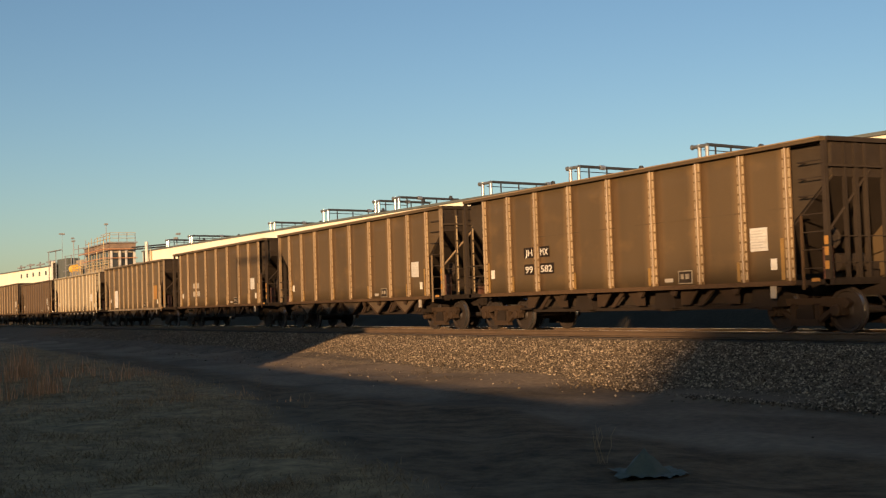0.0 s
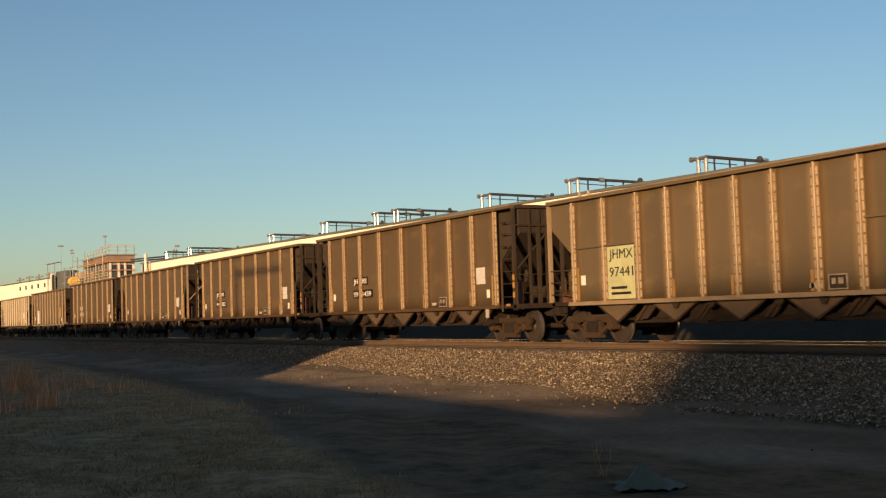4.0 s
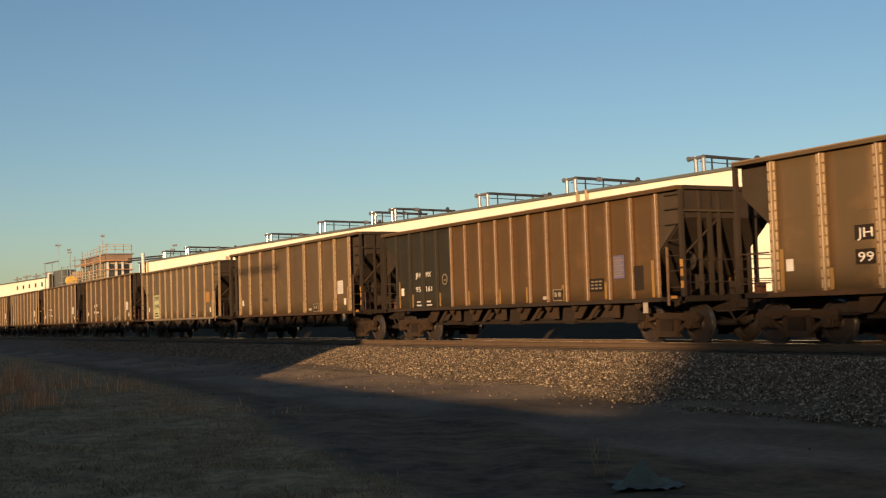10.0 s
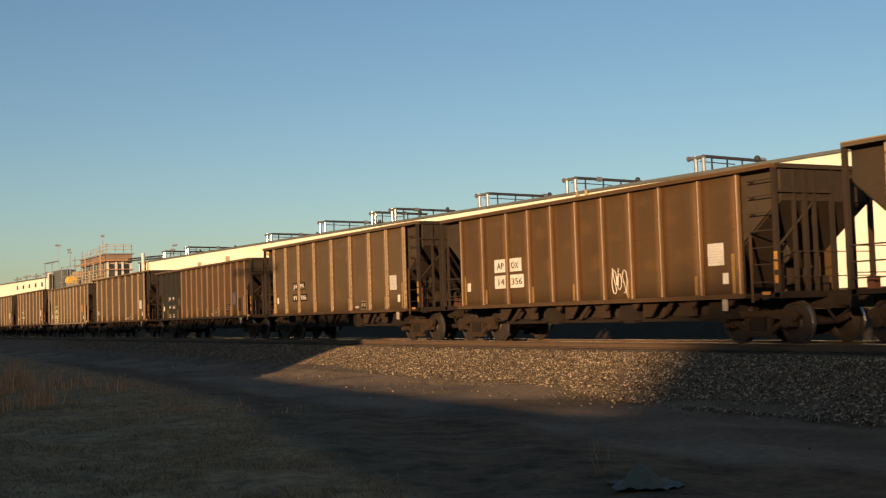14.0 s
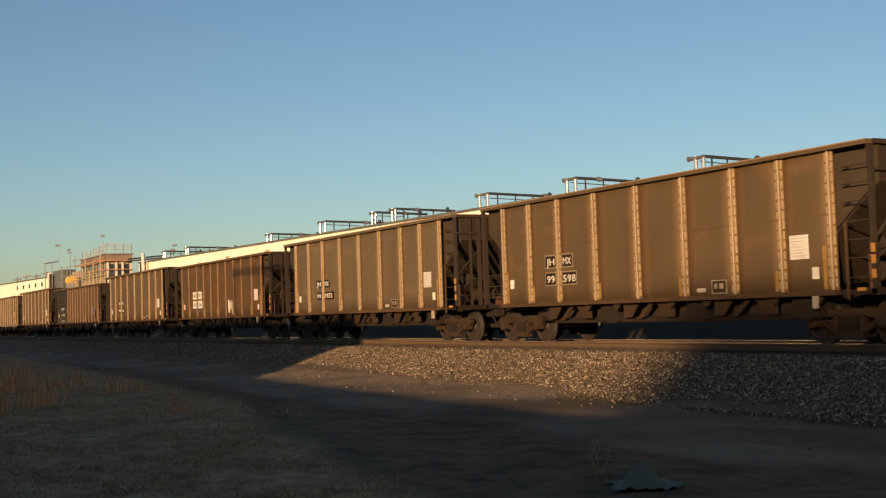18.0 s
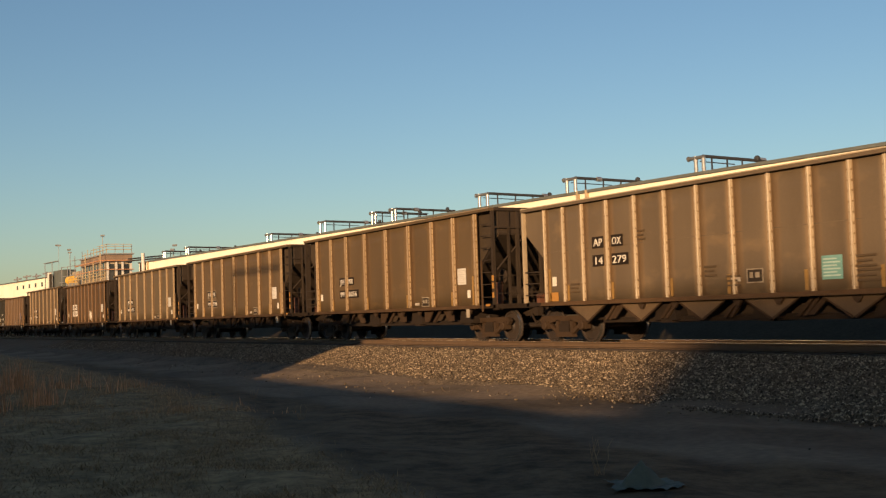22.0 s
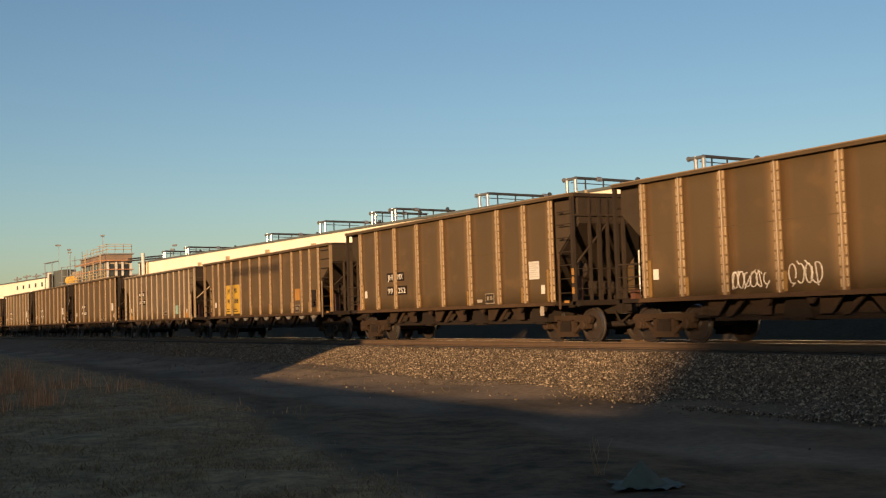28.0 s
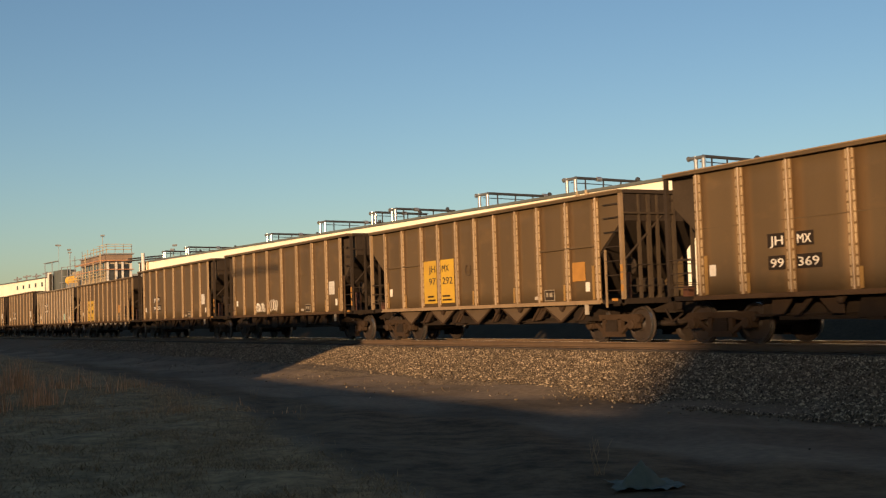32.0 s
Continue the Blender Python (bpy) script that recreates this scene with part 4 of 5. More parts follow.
def hopper_car(kind, paint, label, two_tone=None):
    """Open-top coal hopper car. Local x along the track, -y to the lot, z from the rail head."""
    T = TYPES[kind]
    half, top, rec = T["half"], T["top"], T["recess"]
    ribs = sorted({round(s * r, 3) for r in T["ribs"] for s in (-1, 1)})
    car = new("hopper_car")
    tagged(car, label, "freight car", "hopper cars of the coal train")
    P, R = PAINT[paint], RIB[paint]
    zc = top - 0.095
    YS = -1.485
    last = ribs[-1]
    # side sheets bay by bay, ribs
    for i, (a, b) in enumerate(zip(ribs, ribs[1:])):
        me = shared(("panel", round(b - a, 2), top, i % 3), lambda: panel_mesh(b - a, SILL1 - 0.02, zc + 0.02, i % 3 + int(top * 100)))
        m = SHEET[paint] if not (two_tone and b < two_tone[0]) else SHEET[two_tone[1]]
        part("side_panel", me, m, car, at=(a, YS, 0))
    for a in ribs:
        m = R if not (two_tone and a < two_tone[0] - 0.2) else RIB[two_tone[1]]
        r = part("side_rib", shared(("rib", kind), lambda: rib_mesh(SILL1 - 0.07, zc + 0.01, T["stake"][1])), m, car, at=(a, YS, 0))
        fl = STAKE[paint] if m is R else PAINT[two_tone[1]]
        part("stake_flange", shared(("flange", kind), lambda: flange_mesh(SILL1 - 0.02, zc - 0.004, T["stake"][0])), fl, r, "rust-stained flange")
        if T["pads"]:
            part("weld_strip", shared(("lugs", kind), lambda: lug_mesh(SILL1, zc, *T["stake"][2:])), LUG if m is R and paint in ("brown", "tan") else m, r, "bright weld strip")["kind"] = "stuff"
    part("far_side", B((-last, last, 1.30, 1.325, SILL1 - 0.02, zc + 0.02)), P, car)
    for a in ribs:
        part("far_rib", shared(("farrib", top), lambda: mesh_of("far_rib", B((-0.06, 0.06, 0, 0.1, SILL1 - 0.02, zc)))), COAL, car, at=(a, 1.325, 0))
    # a welded horizontal seam across the sheets
    if not T.get("step"):
        part("seam", B((two_tone[0] if two_tone else -last, last, YS - 0.002, YS, top * 0.655, top * 0.655 + 0.02)), P, car)
    if T.get("step"):
        for a, b in ((ribs[0], ribs[2]), (ribs[-3], ribs[-1])):
            part("stiffener", B((a + 0.1, b - 0.1, YS - 0.05, YS - 0.001, top * 0.645, top * 0.645 + 0.045)), P, car)
    # chords and sills
    for s, nm in ((-1, "top_chord"), (1, "top_chord")):
        y = -1.53 if s < 0 else 1.36
        part(nm, B((-half, half, y - 0.09, y + 0.07, zc, top)), P, car)
        # thin pale strip: the sunlit line along the chord, put into colour
        part("chord_lip", B((-half, half, y - 0.10, y - 0.085, top - 0.022, top + 0.004)), R, car)
        # far sill in the shade-darkened underbody tone
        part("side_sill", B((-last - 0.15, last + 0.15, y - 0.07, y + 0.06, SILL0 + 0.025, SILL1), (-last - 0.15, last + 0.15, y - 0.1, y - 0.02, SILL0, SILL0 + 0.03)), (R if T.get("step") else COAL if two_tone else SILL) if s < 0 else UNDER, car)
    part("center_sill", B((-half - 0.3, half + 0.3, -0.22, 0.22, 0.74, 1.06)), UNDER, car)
    # sloped floor inside and at the ends
    for s in (-1, 1):
        zs_end, zs_rib = (top * 0.905, top * 0.735) if two_tone and s < 0 else (top * 0.81, top * 0.585)
        e, r = s * half, s * last
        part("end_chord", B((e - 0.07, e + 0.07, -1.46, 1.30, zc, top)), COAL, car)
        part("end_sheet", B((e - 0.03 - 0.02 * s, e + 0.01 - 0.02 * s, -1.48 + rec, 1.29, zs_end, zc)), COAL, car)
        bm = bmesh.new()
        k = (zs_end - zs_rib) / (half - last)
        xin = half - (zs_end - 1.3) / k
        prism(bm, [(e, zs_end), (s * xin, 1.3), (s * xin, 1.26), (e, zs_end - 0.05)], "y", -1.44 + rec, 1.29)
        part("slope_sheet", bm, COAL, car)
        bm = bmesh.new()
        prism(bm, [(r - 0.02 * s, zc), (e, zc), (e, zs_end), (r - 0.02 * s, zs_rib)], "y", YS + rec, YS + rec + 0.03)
        # recessed ends get the darker steel, with recess shade in its colour
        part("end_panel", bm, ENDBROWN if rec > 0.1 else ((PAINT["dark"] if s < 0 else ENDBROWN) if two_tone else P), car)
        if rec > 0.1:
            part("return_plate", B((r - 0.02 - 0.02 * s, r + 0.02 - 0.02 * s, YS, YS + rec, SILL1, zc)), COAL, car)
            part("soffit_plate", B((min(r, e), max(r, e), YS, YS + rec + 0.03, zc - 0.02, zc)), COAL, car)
        # posts at the corners and on the end, platform, coupler
        bright = rec < 0.1 and kind in ("thirteen_rib", "nine_flush")
        for y in (-1.52, 1.32):
            mat = R if rec < 0.1 and y < 0 and not two_tone else COAL
            cp = part("corner_post", B((e - 0.05, e + 0.05, y - 0.04, y + 0.05, SILL0 + 0.1, zc)), mat, car)
            if bright and s > 0 and y < 0:
                part("weld_strip", shared(("endlugs", top), lambda: end_lug_mesh(SILL1, zc)), LUG, cp, "bright weld strip", at=(e, y, 0))["kind"] = "stuff"
        if s > 0:
            for z in (1.30, 1.58, 1.80):
                part("post_stripe", B((e - 0.045, e + 0.054, -1.568, -1.556, z, z + 0.17)), ORANGE, car, "dusty orange reflector on the corner post")
            part("step_stripe", B((e - 0.42, e - 0.2, -1.575, -1.56, SILL1 - 0.04, SILL1 + 0.03)), ORANGE, car, "dusty orange reflector on the step")
        if two_tone and s < 0:
            bm = bmesh.new()
            prism(bm, [(e, zs_end - 0.1), (r, zs_rib), (e, 2.2)], "y", YS + 0.06, YS + 0.09)
            part("end_gusset", bm, COAL, car)
        rows = ((-0.97, 0.028), (-0.66, 0.05), (-0.38, 0.03), (0.15, 0.04), (0.75, 0.04)) if s > 0 else () if two_tone else ((0.6, 0.03),)
        if kind == "long_low":
            part("end_beam", B((e - 0.05, e + 0.06, -1.47, 1.28, top - 0.72, zc)), ENDBROWN, car, "deep plate across the car end")
        for y, w in rows:
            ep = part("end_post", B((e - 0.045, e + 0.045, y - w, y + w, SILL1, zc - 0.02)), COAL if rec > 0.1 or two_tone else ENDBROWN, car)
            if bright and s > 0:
                part("weld_strip", shared(("endlugs", top), lambda: end_lug_mesh(SILL1, zc)), LUG, ep, "bright weld strip", at=(e, y, 0))["kind"] = "stuff"
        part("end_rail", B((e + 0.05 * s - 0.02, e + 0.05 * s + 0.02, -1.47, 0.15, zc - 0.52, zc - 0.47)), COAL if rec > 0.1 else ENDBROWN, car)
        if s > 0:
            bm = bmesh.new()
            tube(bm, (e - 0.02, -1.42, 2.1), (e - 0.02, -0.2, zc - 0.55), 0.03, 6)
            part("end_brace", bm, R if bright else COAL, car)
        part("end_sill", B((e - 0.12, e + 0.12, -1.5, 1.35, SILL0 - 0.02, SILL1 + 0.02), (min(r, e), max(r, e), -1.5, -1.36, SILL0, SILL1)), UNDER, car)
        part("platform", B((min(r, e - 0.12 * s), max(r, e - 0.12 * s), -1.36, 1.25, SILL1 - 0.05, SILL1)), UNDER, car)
        for z in (1.42, 1.95):
            part("handrail", B((e + 0.03, e + 0.055, -1.45, 1.3, z, z + 0.02)), COAL, car)
        c = part("coupler", B((min(e, e + s * 0.80), max(e, e + s * 0.80), -0.09, 0.09, 0.80, 0.98)), UNDER, car)
        part("knuckle", B((e + s * 0.77 - 0.13, e + s * 0.77 + 0.13, -0.16, 0.16, 0.74, 1.04)), UNDER, c)
        bm = bmesh.new()
        tube(bm, (e + s * 0.1, -0.3, 0.8), (e + s * 0.4, -0.34, 0.5), 0.03, 8)
        tube(bm, (e + s * 0.4, -0.34, 0.5), (e + s * 0.75, -0.3, 0.7), 0.03, 8)
        part("air_hose", bm, UNDER, car)
    # ladder at the right-hand corner on the lot side, short one at the other
    mid = last + 0.40
    part("ladder_rail", B((mid - 0.025, mid + 0.025, -1.56, -1.52, SILL0 - 0.1, zs_rib + 0.12)), R if rec < 0.1 else SILL, car)
    for z in (1.32, 1.70, 2.06):
        part("ladder_rung", B((mid, half - 0.03, -1.555, -1.53, z, z + 0.02)), COAL, car)
    for z in (2.42, 2.80, 3.16, 3.50):
        part("grab_iron", B((mid - 0.03, half - 0.06, -1.565, -1.54, z, z + 0.02), (mid - 0.03, mid, -1.54, -1.48 + rec, z, z + 0.02)), COAL, car)
    for z in (1.3, 1.62, 1.94):
        part("ladder_rung", B((-half + 0.03, -last - 0.12, -1.555, -1.53, z, z + 0.03)), COAL, car)
    # brake gear on the end platform
    bm = bmesh.new()
    tube(bm, (half - 0.75, -0.55, 1.45), (half - 0.75, 0.25, 1.45), 0.2, 14)
    part("air_reservoir", bm, COAL, car)
    bm = bmesh.new()
    lathe(bm, [(0.2, 0), (0.23, 0.02), (0.23, 0.04), (0.2, 0.06)], -0.95, 16, half - 0.45, 1.95)
    box(bm, half - 0.66, half - 0.24, -0.93, -0.91, 1.93, 1.97)
    box(bm, half - 0.47, half - 0.43, -0.93, -0.91, 1.74, 2.16)
    part("brake_wheel", bm, COAL, car)
    bm = bmesh.new()
    tube(bm, (half - 0.4, -1.1, SILL1), (half - 0.4, -1.1, SILL1 + 0.68), 0.11, 12)
    part("supply_tank", bm, RUSTY, car, "rust-red upright air tank")
    part("valve_box", B((-half + 0.18, -half + 0.36, -1.28, -1.1, SILL1, SILL1 + 0.25)), RUSTY, car, "rust-red valve box")
    part("brake_cylinder", B((half - 1.2, half - 0.6, 0.3, 0.6, SILL1, SILL1 + 0.35)), COAL, car)
    # discharge chutes between the trucks
    n = T["chutes"] - 1
    w = 3.35 if n == 3 else 2.72
    x0 = 0.2 - w * (n - 1) / 2
    # added solid block that stops light passing below the hopper floor
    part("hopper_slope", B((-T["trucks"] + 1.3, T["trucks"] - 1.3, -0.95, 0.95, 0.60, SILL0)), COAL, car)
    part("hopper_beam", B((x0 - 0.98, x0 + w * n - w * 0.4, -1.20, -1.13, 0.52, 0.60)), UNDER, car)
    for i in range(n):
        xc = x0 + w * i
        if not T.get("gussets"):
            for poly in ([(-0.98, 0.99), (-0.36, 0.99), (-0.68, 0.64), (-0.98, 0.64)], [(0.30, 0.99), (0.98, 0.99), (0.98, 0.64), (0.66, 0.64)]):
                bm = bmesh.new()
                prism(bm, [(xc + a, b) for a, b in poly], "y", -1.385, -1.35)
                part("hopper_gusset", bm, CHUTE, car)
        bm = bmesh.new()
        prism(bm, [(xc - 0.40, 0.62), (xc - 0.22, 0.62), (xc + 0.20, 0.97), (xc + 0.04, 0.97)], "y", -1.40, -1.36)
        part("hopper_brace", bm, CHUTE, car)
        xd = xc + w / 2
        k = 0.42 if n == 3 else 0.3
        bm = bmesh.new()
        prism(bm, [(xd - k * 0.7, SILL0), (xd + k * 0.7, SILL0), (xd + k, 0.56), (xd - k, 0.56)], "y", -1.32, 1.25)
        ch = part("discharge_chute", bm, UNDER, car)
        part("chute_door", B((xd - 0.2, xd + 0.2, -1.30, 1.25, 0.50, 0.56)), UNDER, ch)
        for a in (-0.62, 0.62):
            bm = bmesh.new()
            k2 = 0.3 if kind == "long_low" else 0.13
            prism(bm, [(xd + a - k2, 0.97), (xd + a + k2, 0.97), (xd + a + k2 * 0.3, 0.85), (xd + a - k2 * 0.3, 0.85)], "y", -1.56, -1.50)
            part("door_latch", bm, DULLWHITE if kind == "long_low" else CHUTE, car, "worn latch plate")
    if T.get("gussets"):
        for xg in (-4.45, -2.22, 0.0, 2.22, 4.45):
            bm = bmesh.new()
            prism(bm, [(xg - 0.80, SILL0), (xg + 0.80, SILL0), (xg + 0.80, SILL0 - 0.03), (xg + 0.05, 0.56), (xg - 0.05, 0.56), (xg - 0.80, SILL0 - 0.03)], "y", -1.47, -1.44)
            gp = part("hopper_gusset", bm, GUSSET, car, "pale dusty triangular plate under the sill")
            bm = bmesh.new()
            for a in (-1, 1):
                prism(bm, [(xg + a * 0.80, SILL0 - 0.03), (xg + a * 0.74, SILL0 - 0.03), (xg + a * 0.0, 0.575), (xg + a * 0.05, 0.54)][::a], "y", -1.49, -1.44)
            part("gusset_flange", bm, CHUTE, gp)
            for a in (-0.34, -0.52):
                bm = bmesh.new()
                prism(bm, [(xg + 1.1 + a, 0.60), (xg + 1.2 + a, 0.60), (xg + 1.62 + a, 0.98), (xg + 1.50 + a, 0.98)], "y", -1.36, -1.30)
                part("hopper_brace", bm, CHUTE, car)
    bm = bmesh.new()
    tube(bm, (-T["trucks"] + 1.2, -1.1, 0.62), (T["trucks"] - 1.2, -1.1, 0.62), 0.035, 8)
    part("door_shaft", bm, UNDER, car)
    for s in (-1, 1):
        truck(car, s * T["trucks"])
    part("jack_pad", B((last - 0.5, last - 0.36, -1.6, -1.56, 0.74, SILL0)), DULLWHITE, car, "pale stencilled jacking plate")
    return car


# markings -------------------------------------------------------------
YM = -1.502


def plate(car, name, x0, x1, z0, z1, material, label="", lift=0.0):
    y = YM - lift
    return part(name, B((x0, x1, y - 0.006, y, z0, z1)), material, car, label)


def lettering(car, text, x, z, h, material, lift=0.012, right=False, wide=1.0):
    w = h * 0.97 * (len(text) - 0.35 * sum(c in "1I" for c in text)) * wide
    return part("lettering", letters(text, h, w), material, car, "", at=(x - w if right else x, YM - lift, z))


def bars(car, x0, x1, z0, z1, n, material, lift=0.010):
    """Unreadable small print as plain bars."""
    step = (z1 - z0) / n
    for i in range(n):
        plate(car, "print_line", x0, x1 - (i % 2) * (x1 - x0) * 0.2, z0 + step * i + step * 0.3, z0 + step * i + step * 0.75, material, lift=lift)


def marks(car, ribs, left, right, num_l, num_r, x=-3.42, style="plain", panel=5.05, boxed=2.65, ink=None, zl=2.10, h=0.195, sq=True, bare=(), bz=0.0, tag_r=True):
    """Reporting mark either side of the rib at x, number below, small plates and stripes."""
    ink = ink or WHITE
    if left:
        wl, wn = 0.21 * len(left), 0.19 * len(num_l)
        if style == "white_plates":
            for a, b, z in ((x - 0.72, x - 0.12, zl - 0.09), (x + 0.14, x + 0.76, zl - 0.09), (x - 0.72, x - 0.12, zl - 0.56), (x + 0.14, x + 0.86, zl - 0.56)):
                plate(car, "mark_plate", a, b, z, z + 0.38, WHITE, "white plate behind black lettering")
        if style == "dark_plates":
            for a, b, z in ((x - 0.64, x - 0.15, zl - 0.05), (x + 0.18, x + 0.66, zl - 0.05), (x - 0.64, x - 0.15, zl - 0.52), (x + 0.18, x + 0.26 + 0.2 * len(num_r), zl - 0.52)):
                plate(car, "mark_plate", a, b, z, z + h + 0.1, UNDER, "black patch behind white lettering")
        if style == "framed":
            for a, b, z in ((x - 0.66, x - 0.13, zl - 0.09), (x + 0.15, x + 0.68, zl - 0.09), (x - 0.66, x - 0.13, zl - 0.56), (x + 0.15, x + 0.84, zl - 0.56)):
                plate(car, "mark_border", a, b, z, z + 0.38, PRINT, "pale border round the lettering")
                plate(car, "mark_plate", a + 0.035, b - 0.035, z + 0.035, z + 0.345, UNDER, "black patch behind the lettering", lift=0.004)
        lettering(car, left, x - 0.19, zl, h, ink, right=True)
        lettering(car, right, x + 0.22, zl, h, ink)
        lettering(car, num_l, x - 0.19, zl - 0.47, h, ink, right=True)
        lettering(car, num_r, x + 0.22, zl - 0.47, h, ink)
    last = ribs[-1]
    if sq:
        plate(car, "tag_plate", -last + 0.32, -last + 0.52, 1.53, 1.78, WHITE, "small white tag plate")
        if tag_r:
            plate(car, "tag_plate", last - 0.55, last - 0.37, 1.34, 1.58, WHITE, "small white tag plate")
    if panel:
        p = plate(car, "label_panel", panel + 0.04, panel + 0.56, 1.76, 2.26, PALE, "faded white label panel")
        bars(car, panel + 0.08, panel + 0.52, 1.8, 2.22, 7, FAINT, 0.012)
    if boxed:
        plate(car, "inspection_box", boxed, boxed + 0.5, 1.13 + bz, 1.44 + bz, STENCIL, "worn outlined inspection stencil")
        plate(car, "inspection_field", boxed + 0.035, boxed + 0.465, 1.155 + bz, 1.415 + bz, COAL, lift=0.008)
        plate(car, "inspection_mark", boxed + 0.10, boxed + 0.20, 1.24 + bz, 1.36 + bz, STENCIL, lift=0.016)
        plate(car, "inspection_mark", boxed + 0.27, boxed + 0.40, 1.24 + bz, 1.36 + bz, STENCIL, lift=0.016)
        plate(car, "print_line", boxed - 0.5, boxed - 0.2, 1.18 + bz, 1.27 + bz, DULLWHITE)
    for r in ribs[1:-1:2]:
        if round(r, 2) in bare:
            continue
        a = r + 0.13 if r < 0 else r - 0.22
        plate(car, "reflective_stripe", a, a + 0.09, 1.12, 1.55, STRIPE, "dusty yellow reflective stripe")
    for r in (ribs[0], ribs[-1]):
        s = 1 if r < 0 else -1
        plate(car, "reflective_stripe", min(r + s * 0.15, r + s * 0.25), max(r + s * 0.15, r + s * 0.25), 1.12, 2.0, STRIPE, "dusty yellow reflective stripe")


def ring(car, x, z, material, label):
    """Round painted emblem: a ring with a short bar in it."""
    bm = bmesh.new()
    for k in range(24):
        a, b = k * math.tau / 24, (k + 1) * math.tau / 24
        prism(bm, [(x + r * math.cos(t), z + r * math.sin(t)) for r, t in ((0.14, a), (0.18, a), (0.18, b), (0.14, b))], "y", YM - 0.012, YM - 0.006)
    box(bm, x - 0.07, x + 0.07, YM - 0.012, YM - 0.006, z - 0.04, z)
    part("emblem_ring", bm, material, car, label)


def scribble(car, x, z, w, h, seed, label):
    """Loose sprayed loops and strokes in a row."""
    rng = random.Random(seed)
    n = max(3, int(w / 0.19))
    for k in range(n):
        bm = bmesh.new()
        cx, rx, rz = x + w * (k + 0.5) / n, w / n * rng.uniform(0.38, 0.62), h * rng.uniform(0.28, 0.45)
        a0, turns = rng.uniform(0, 6.28), rng.choice((0.7, 0.9, 1.2)) * 6.28
        pts = [Vector((cx + rx * math.cos(a0 + turns * i / 12) + 0.03 * i / 12, YM - 0.006, z + h * 0.5 + rz * math.sin(a0 + turns * i / 12))) for i in range(13)]
        pts += [Vector((cx + rx * rng.uniform(-1, 1), YM - 0.006, z + h * rng.choice((0.02, 0.98))))]
        for a, b in zip(pts, pts[1:]):
            tube(bm, a, b, 0.0105, 5)
        part("paint_scrawl", bm, WHITE, car, label)


def rib_list(kind):
    return sorted({round(s * r, 3) for r in TYPES[kind]["ribs"] for s in (-1, 1)})


# car: place in the train, kind, paint, label, marks
CARS = []


def build_train():
    nine, eleven, flat, thirteen = "nine_rib", "eleven_rib", "flat_rib", "thirteen_rib"
    base = "open-top ribbed coal hopper car in dusty "
    flush, tri = "nine_flush", "nine_gusset"
    plan = [
        (-174.6, nine, "brown", None), (-158.2, nine, "brown", None), (-141.8, nine, "red", None), (-125.4, nine, "brown", None),
        (-109.0, thirteen, "plain", None), (-91.8, "long_low", "cream", None), (-74.5, eleven, "tan", "blank_panel"),
        (-57.62, nine, "brown", "bars"), (-41.32, flush, "brown", None), (-25.08, nine, "brown", ("JH", "MX", "99", "582")), (-8.6, tri, "brown", ("JH", "MX", "99", "1459")),
        (7.91, eleven, "tan", "lime"), (24.48, nine, "brown", "dull_number"), (41.70, "long_fine", "red", "two_tone"), (58.82, nine, "brown", ("JH", "MX", "99", "966")),
        (75.17, flat, "red", ("AP", "OX", "14", "356")), (91.72, nine, "tan", ("JH", "MX", "99", "1973")), (108.10, nine, "brown", ("JH", "MX", "99", "598")),
        (124.54, nine, "brown", ("JH", "MX", "99", "1056")), (140.88, thirteen, "grey", ("AP", "OX", "14", "279")), (158.02, "long_low", "brown", "yellow"),
        (175.02, nine, "brown", ("JH", "MX", "99", "252")), (191.52, nine, "brown", "scrawl"), (207.90, eleven, "brown", "yellow_eleven"), (224.32, nine, "brown", ("JH", "MX", "99", "369")),
        (240.7, nine, "brown", None),
    ]
    words = {"brown": "brown paint", "tan": "tan paint", "cream": "pale cream paint", "plain": "plain brown paint", "red": "rust-brown paint", "grey": "grey-beige paint"}
    ready = {}
    for c, kind, paint, what in plan:
        tt = (-3.05, "dark") if what == "two_tone" else None
        key = (kind, paint, tt)
        label = base + words[paint] + (", dark green end" if tt else "")
        if key in ready:
            car = copy_thing(ready[key], Matrix())
            WHEELSETS.extend(o for o in car.children_recursive if o.name.startswith("wheelset"))
        else:
            car = ready[key] = hopper_car(kind, paint, label, tt)
        CARS.append((c, car))
    for (c, kind, paint, what), (_, car) in zip(plan, CARS):
        R = rib_list(kind)
        if isinstance(what, tuple):
            if what[0] == "AP" and kind == flat:
                marks(car, R, *what, x=-3.48, style="white_plates", ink=INK, panel=5.1, boxed=None, zl=2.12)
                scribble(car, 1.5, 1.18, 0.62, 0.72, 17, "white scrawled paint")
            elif what[0] == "AP":
                marks(car, R, *what, x=-3.45, style="dark_plates", panel=None, boxed=1.55, zl=2.49, bz=0.2)
                plate(car, "label_panel", 3.70, 4.24, 1.32, 1.8, TEAL, "faded teal label panel")
                bars(car, 3.75, 4.19, 1.36, 1.76, 6, TEALINK, 0.012)
                plate(car, "label_panel", 5.6, 6.1, 1.12, 1.38, ORANGE, "rust-orange patch of old lettering")
                plate(car, "label_panel", -6.1, -5.72, 1.12, 1.36, ORANGE, "rust-orange patch of old lettering")
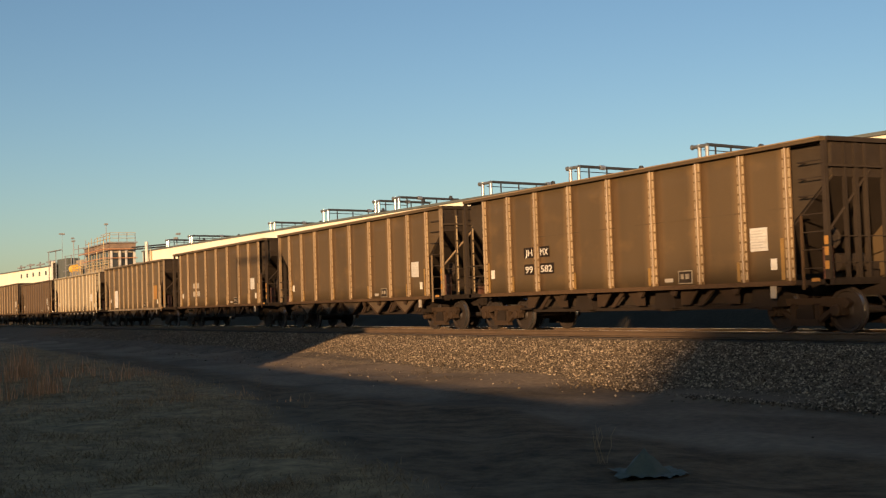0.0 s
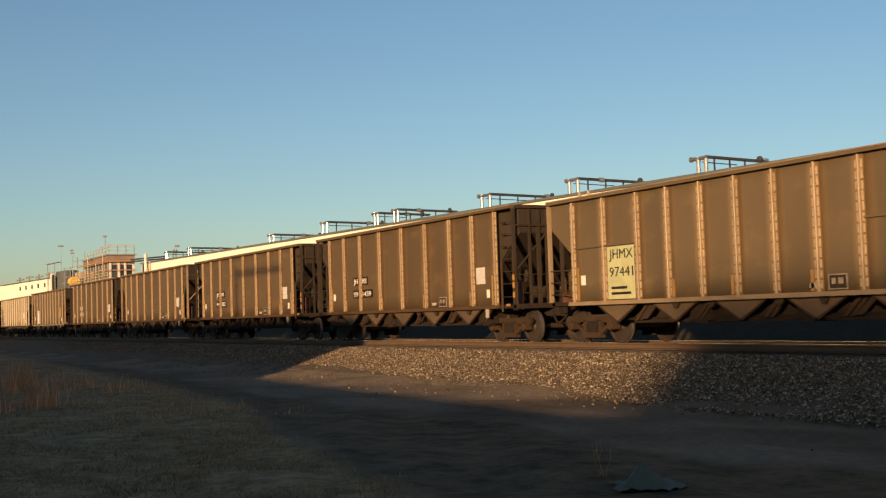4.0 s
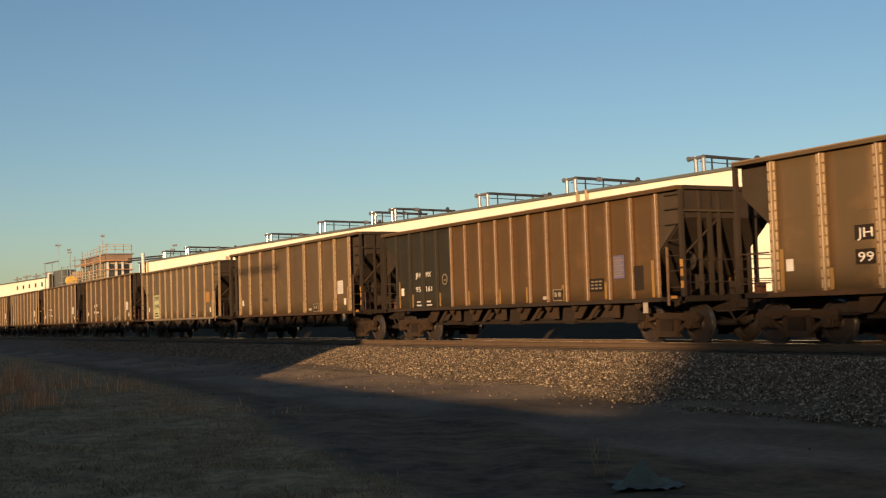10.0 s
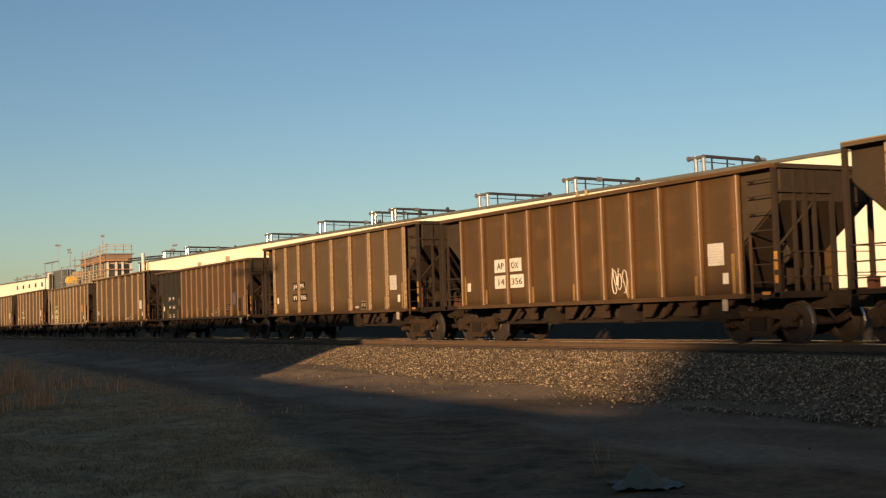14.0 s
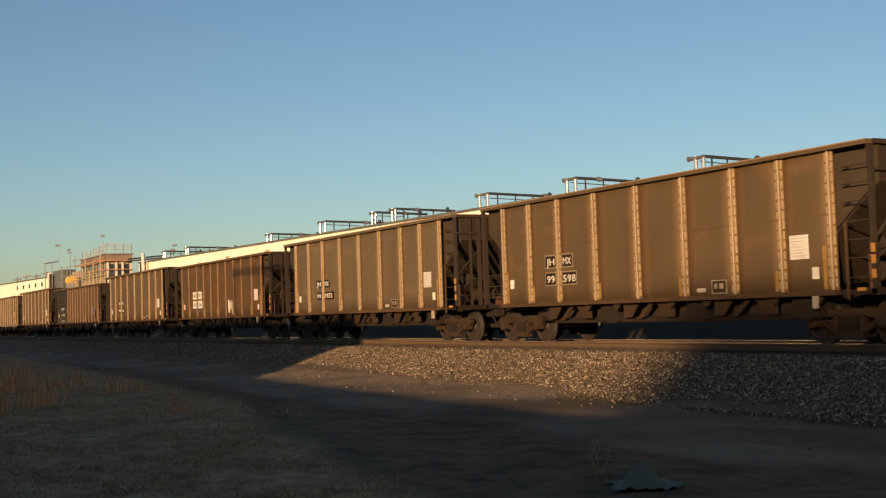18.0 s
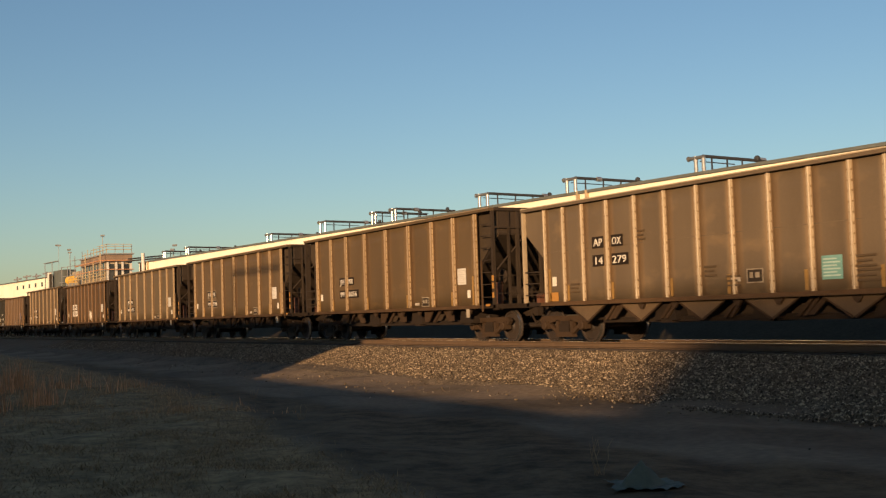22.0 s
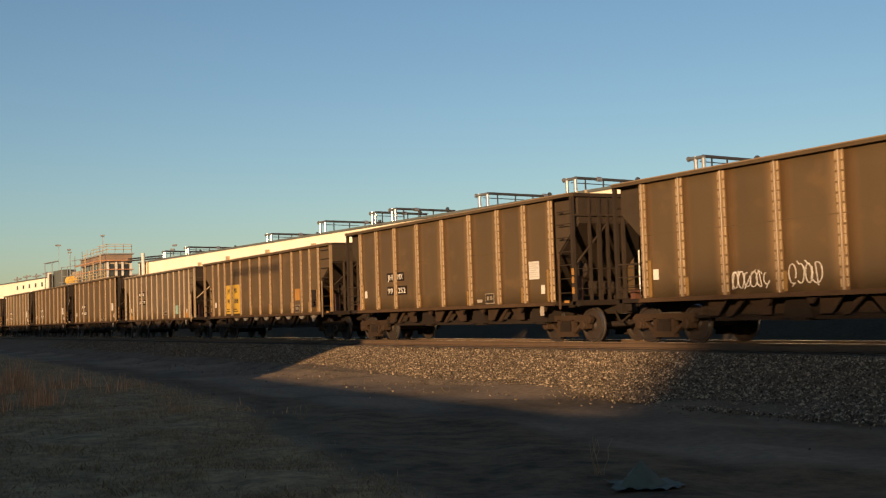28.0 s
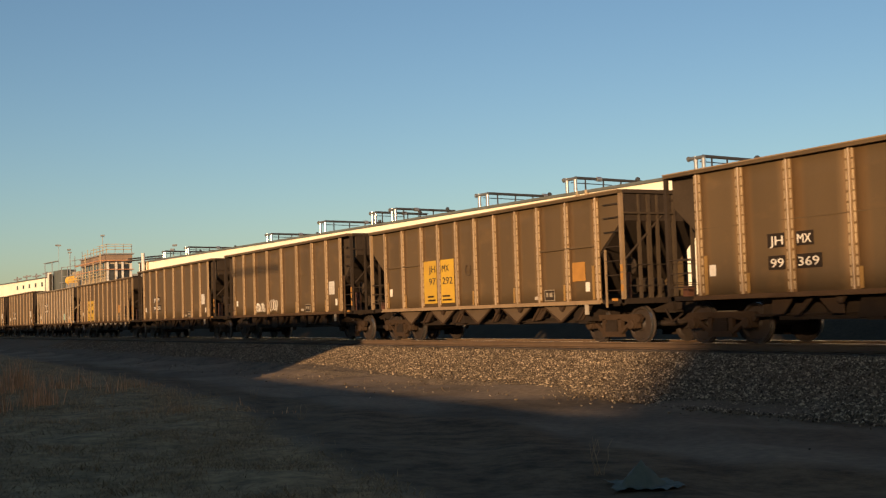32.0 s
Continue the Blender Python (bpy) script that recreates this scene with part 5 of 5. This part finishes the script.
                for a, b, z in ((0.2, 0.6, 1.5), (4.6, 5.1, 1.5), (4.6, 5.2, 1.22), (-5.1, -4.7, 1.3), (0.9, 1.35, 1.25), (-2.2, -1.9, 2.5)):
                    bars(car, a, b, z, z + 0.3, 3, GHOST)
            else:
                st = {"598": "framed"}.get(what[3], "dark_plates")
                marks(car, R, *what, style=st)
        elif what == "lime":
            marks(car, R, "", "", "", "", panel=None, boxed=2.6, bare=(-4.89,))
            plate(car, "number_panel", -4.75, -3.64, 1.13, 2.46, LIME, "pale green number panel")
            lettering(car, "JHMX", -4.66, 2.15, 0.25, INK)
            lettering(car, "97441", -4.66, 1.70, 0.25, INK, wide=0.86)
            bars(car, -4.6, -3.8, 1.2, 1.48, 2, UNDER, 0.012)
            plate(car, "label_panel", 5.1, 5.7, 1.85, 2.35, ORANGE, "orange label panel")
        elif what == "yellow_eleven":
            marks(car, R, "", "", "", "", panel=None, boxed=3.75, bare=(-2.35,))
            plate(car, "number_panel", -3.36, -2.5, 1.22, 2.6, YELLOW, "yellow number panel")
            plate(car, "number_panel", -2.2, -1.34, 1.22, 2.6, YELLOW, "yellow number panel")
            lettering(car, "JH", -3.0, 2.22, 0.23, INK)
            lettering(car, "MX", -2.1, 2.22, 0.23, INK)
            lettering(car, "97", -3.0, 1.82, 0.23, INK)
            lettering(car, "292", -2.1, 1.82, 0.23, INK)
            ring(car, -0.45, 2.2, GHOST, "faint round emblem")
            bars(car, -3.1, -2.6, 1.26, 1.5, 2, UNDER, 0.012)
            bars(car, -2.1, -1.5, 1.26, 1.5, 2, UNDER, 0.012)
            plate(car, "label_panel", 5.12, 5.7, 1.62, 2.12, ORANGE, "dull orange-yellow label panel")
        elif what == "yellow":
            marks(car, R, "", "", "", "", panel=None, boxed=4.2, bare=(-3.89,))
            plate(car, "number_panel", -4.72, -4.05, 1.2, 2.55, YELLOW, "yellow number panel")
            plate(car, "number_panel", -3.74, -2.75, 1.2, 2.55, YELLOW, "yellow number panel")
            lettering(car, "JH", -4.5, 2.17, 0.23, INK, wide=0.7)
            lettering(car, "MX", -3.5, 2.17, 0.23, INK, wide=0.9)
            lettering(car, "94", -4.5, 1.68, 0.24, INK, wide=0.7)
            lettering(car, "088", -3.5, 1.68, 0.24, INK, wide=0.8)
            bars(car, -4.6, -4.15, 1.26, 1.45, 2, UNDER, 0.012)
            bars(car, -3.6, -3.0, 1.26, 1.45, 2, UNDER, 0.012)
            plate(car, "label_panel", 4.2, 4.75, 1.62, 2.1, ORANGE, "orange label panel")
            plate(car, "patch", 6.0, 6.5, 1.3, 2.0, UNDER, "grey primer patch")
        elif what == "two_tone":
            marks(car, R, "JH", "MX", "95", "161", x=-5.08, panel=None, boxed=2.5, zl=2.10, h=0.17, tag_r=False)
            bars(car, -5.56, -5.24, 1.12, 1.35, 2, FAINT)
            bars(car, -4.86, -4.5, 1.12, 1.35, 2, FAINT)
            ring(car, -3.6, 1.97, PRINT, "faded round white emblem")
            plate(car, "label_panel", 5.27, 5.71, 1.62, 2.2, VIOLET, "faded violet label panel")
            bars(car, 5.3, 5.68, 1.66, 2.17, 8, PRINT, 0.012)
            plate(car, "label_panel", 6.05, 6.45, 1.3, 1.9, UNDER, "dull grey label panel")
            plate(car, "print_patch", 4.22, 4.84, 1.32, 1.66, UNDER, "black patch behind small print")
            for k in range(3):
                bars(car, 4.3 + 0.17 * k, 4.42 + 0.17 * k, 1.36, 1.62, 3, PRINT)
        elif what == "blank_panel":
            marks(car, R, "", "", "", "", panel=None, bare=(-4.89,))
            plate(car, "number_panel", -4.72, -3.9, 1.2, 2.3, PALE, "pale number panel")
            plate(car, "label_panel", 5.0, 5.7, 1.6, 2.4, ORANGE, "dull orange label panel")
        elif what == "dull_number":
            marks(car, R, "", "", "", "")
            lettering(car, "1164", -3.2, 1.69, 0.15, GHOST, wide=1.35)
        elif what == "bars":
            marks(car, R, "", "", "", "")
            for a, b, z in ((-3.95, -3.6, 2.02), (-3.25, -2.9, 2.02), (-3.95, -3.6, 1.6), (-3.25, -2.75, 1.6)):
                plate(car, "print_line", a, b, z, z + 0.26, DULLWHITE)
        elif what == "scrawl":
            marks(car, R, "", "", "", "")
            scribble(car, -3.2, 1.2, 1.15, 0.42, 8, "white scrawled paint")
            scribble(car, -1.5, 1.2, 0.9, 0.55, 11, "white scrawled paint")
        else:
            marks(car, R, "", "", "", "")


# ---- the train moves ----
SECONDS = [0.0, 0.5, 1.0, 1.5, 2.0, 2.5, 3.0, 3.5, 5.5] + list(range(6, 33))
TRAVEL = [0.62, -2.86, -6.45, -10.04, -13.62, -16.92, -20.50, -24.10, -38.40, -42.0, -49.24, -56.55, -63.83, -71.13, -78.51, -85.93, -93.4, -100.93, -108.48, -116.08, -123.67, -131.29, -138.94,
          -146.57, -154.18, -161.83, -169.52, -177.25, -184.97, -192.69, -200.43, -208.2, -215.91, -223.6, -231.29, -238.99]
TRACK_Y = 19.6


def motions():
    for c, car in CARS:
        walk(car, [(t, pose(c + s, TRACK_Y, 0)) for t, s in zip(SECONDS, TRAVEL)])
    # every wheelset turns alike as the train rolls
    steps = [k / 15 for k in range(0, 32 * 15 + 1)]
    turn = [(t, Matrix.Rotation(np.interp(t, SECONDS, TRAVEL) / 0.457, 4, 'Y')) for t in steps]
    first = WHEELSETS[0]
    walk(first, turn)
    act, slot = first.animation_data.action, first.animation_data.action_slot
    for w in WHEELSETS[1:]:
        w.rotation_mode = 'QUATERNION'
        w.animation_data_create()
        w.animation_data.action = act
        w.animation_data.action_slot = slot


build_ground()
build_yard_pavement()
build_track()
build_ballast()
build_sheds()
build_yard()
build_behind()
build_rag()
build_grass()
build_twigs()
build_train()
motions()
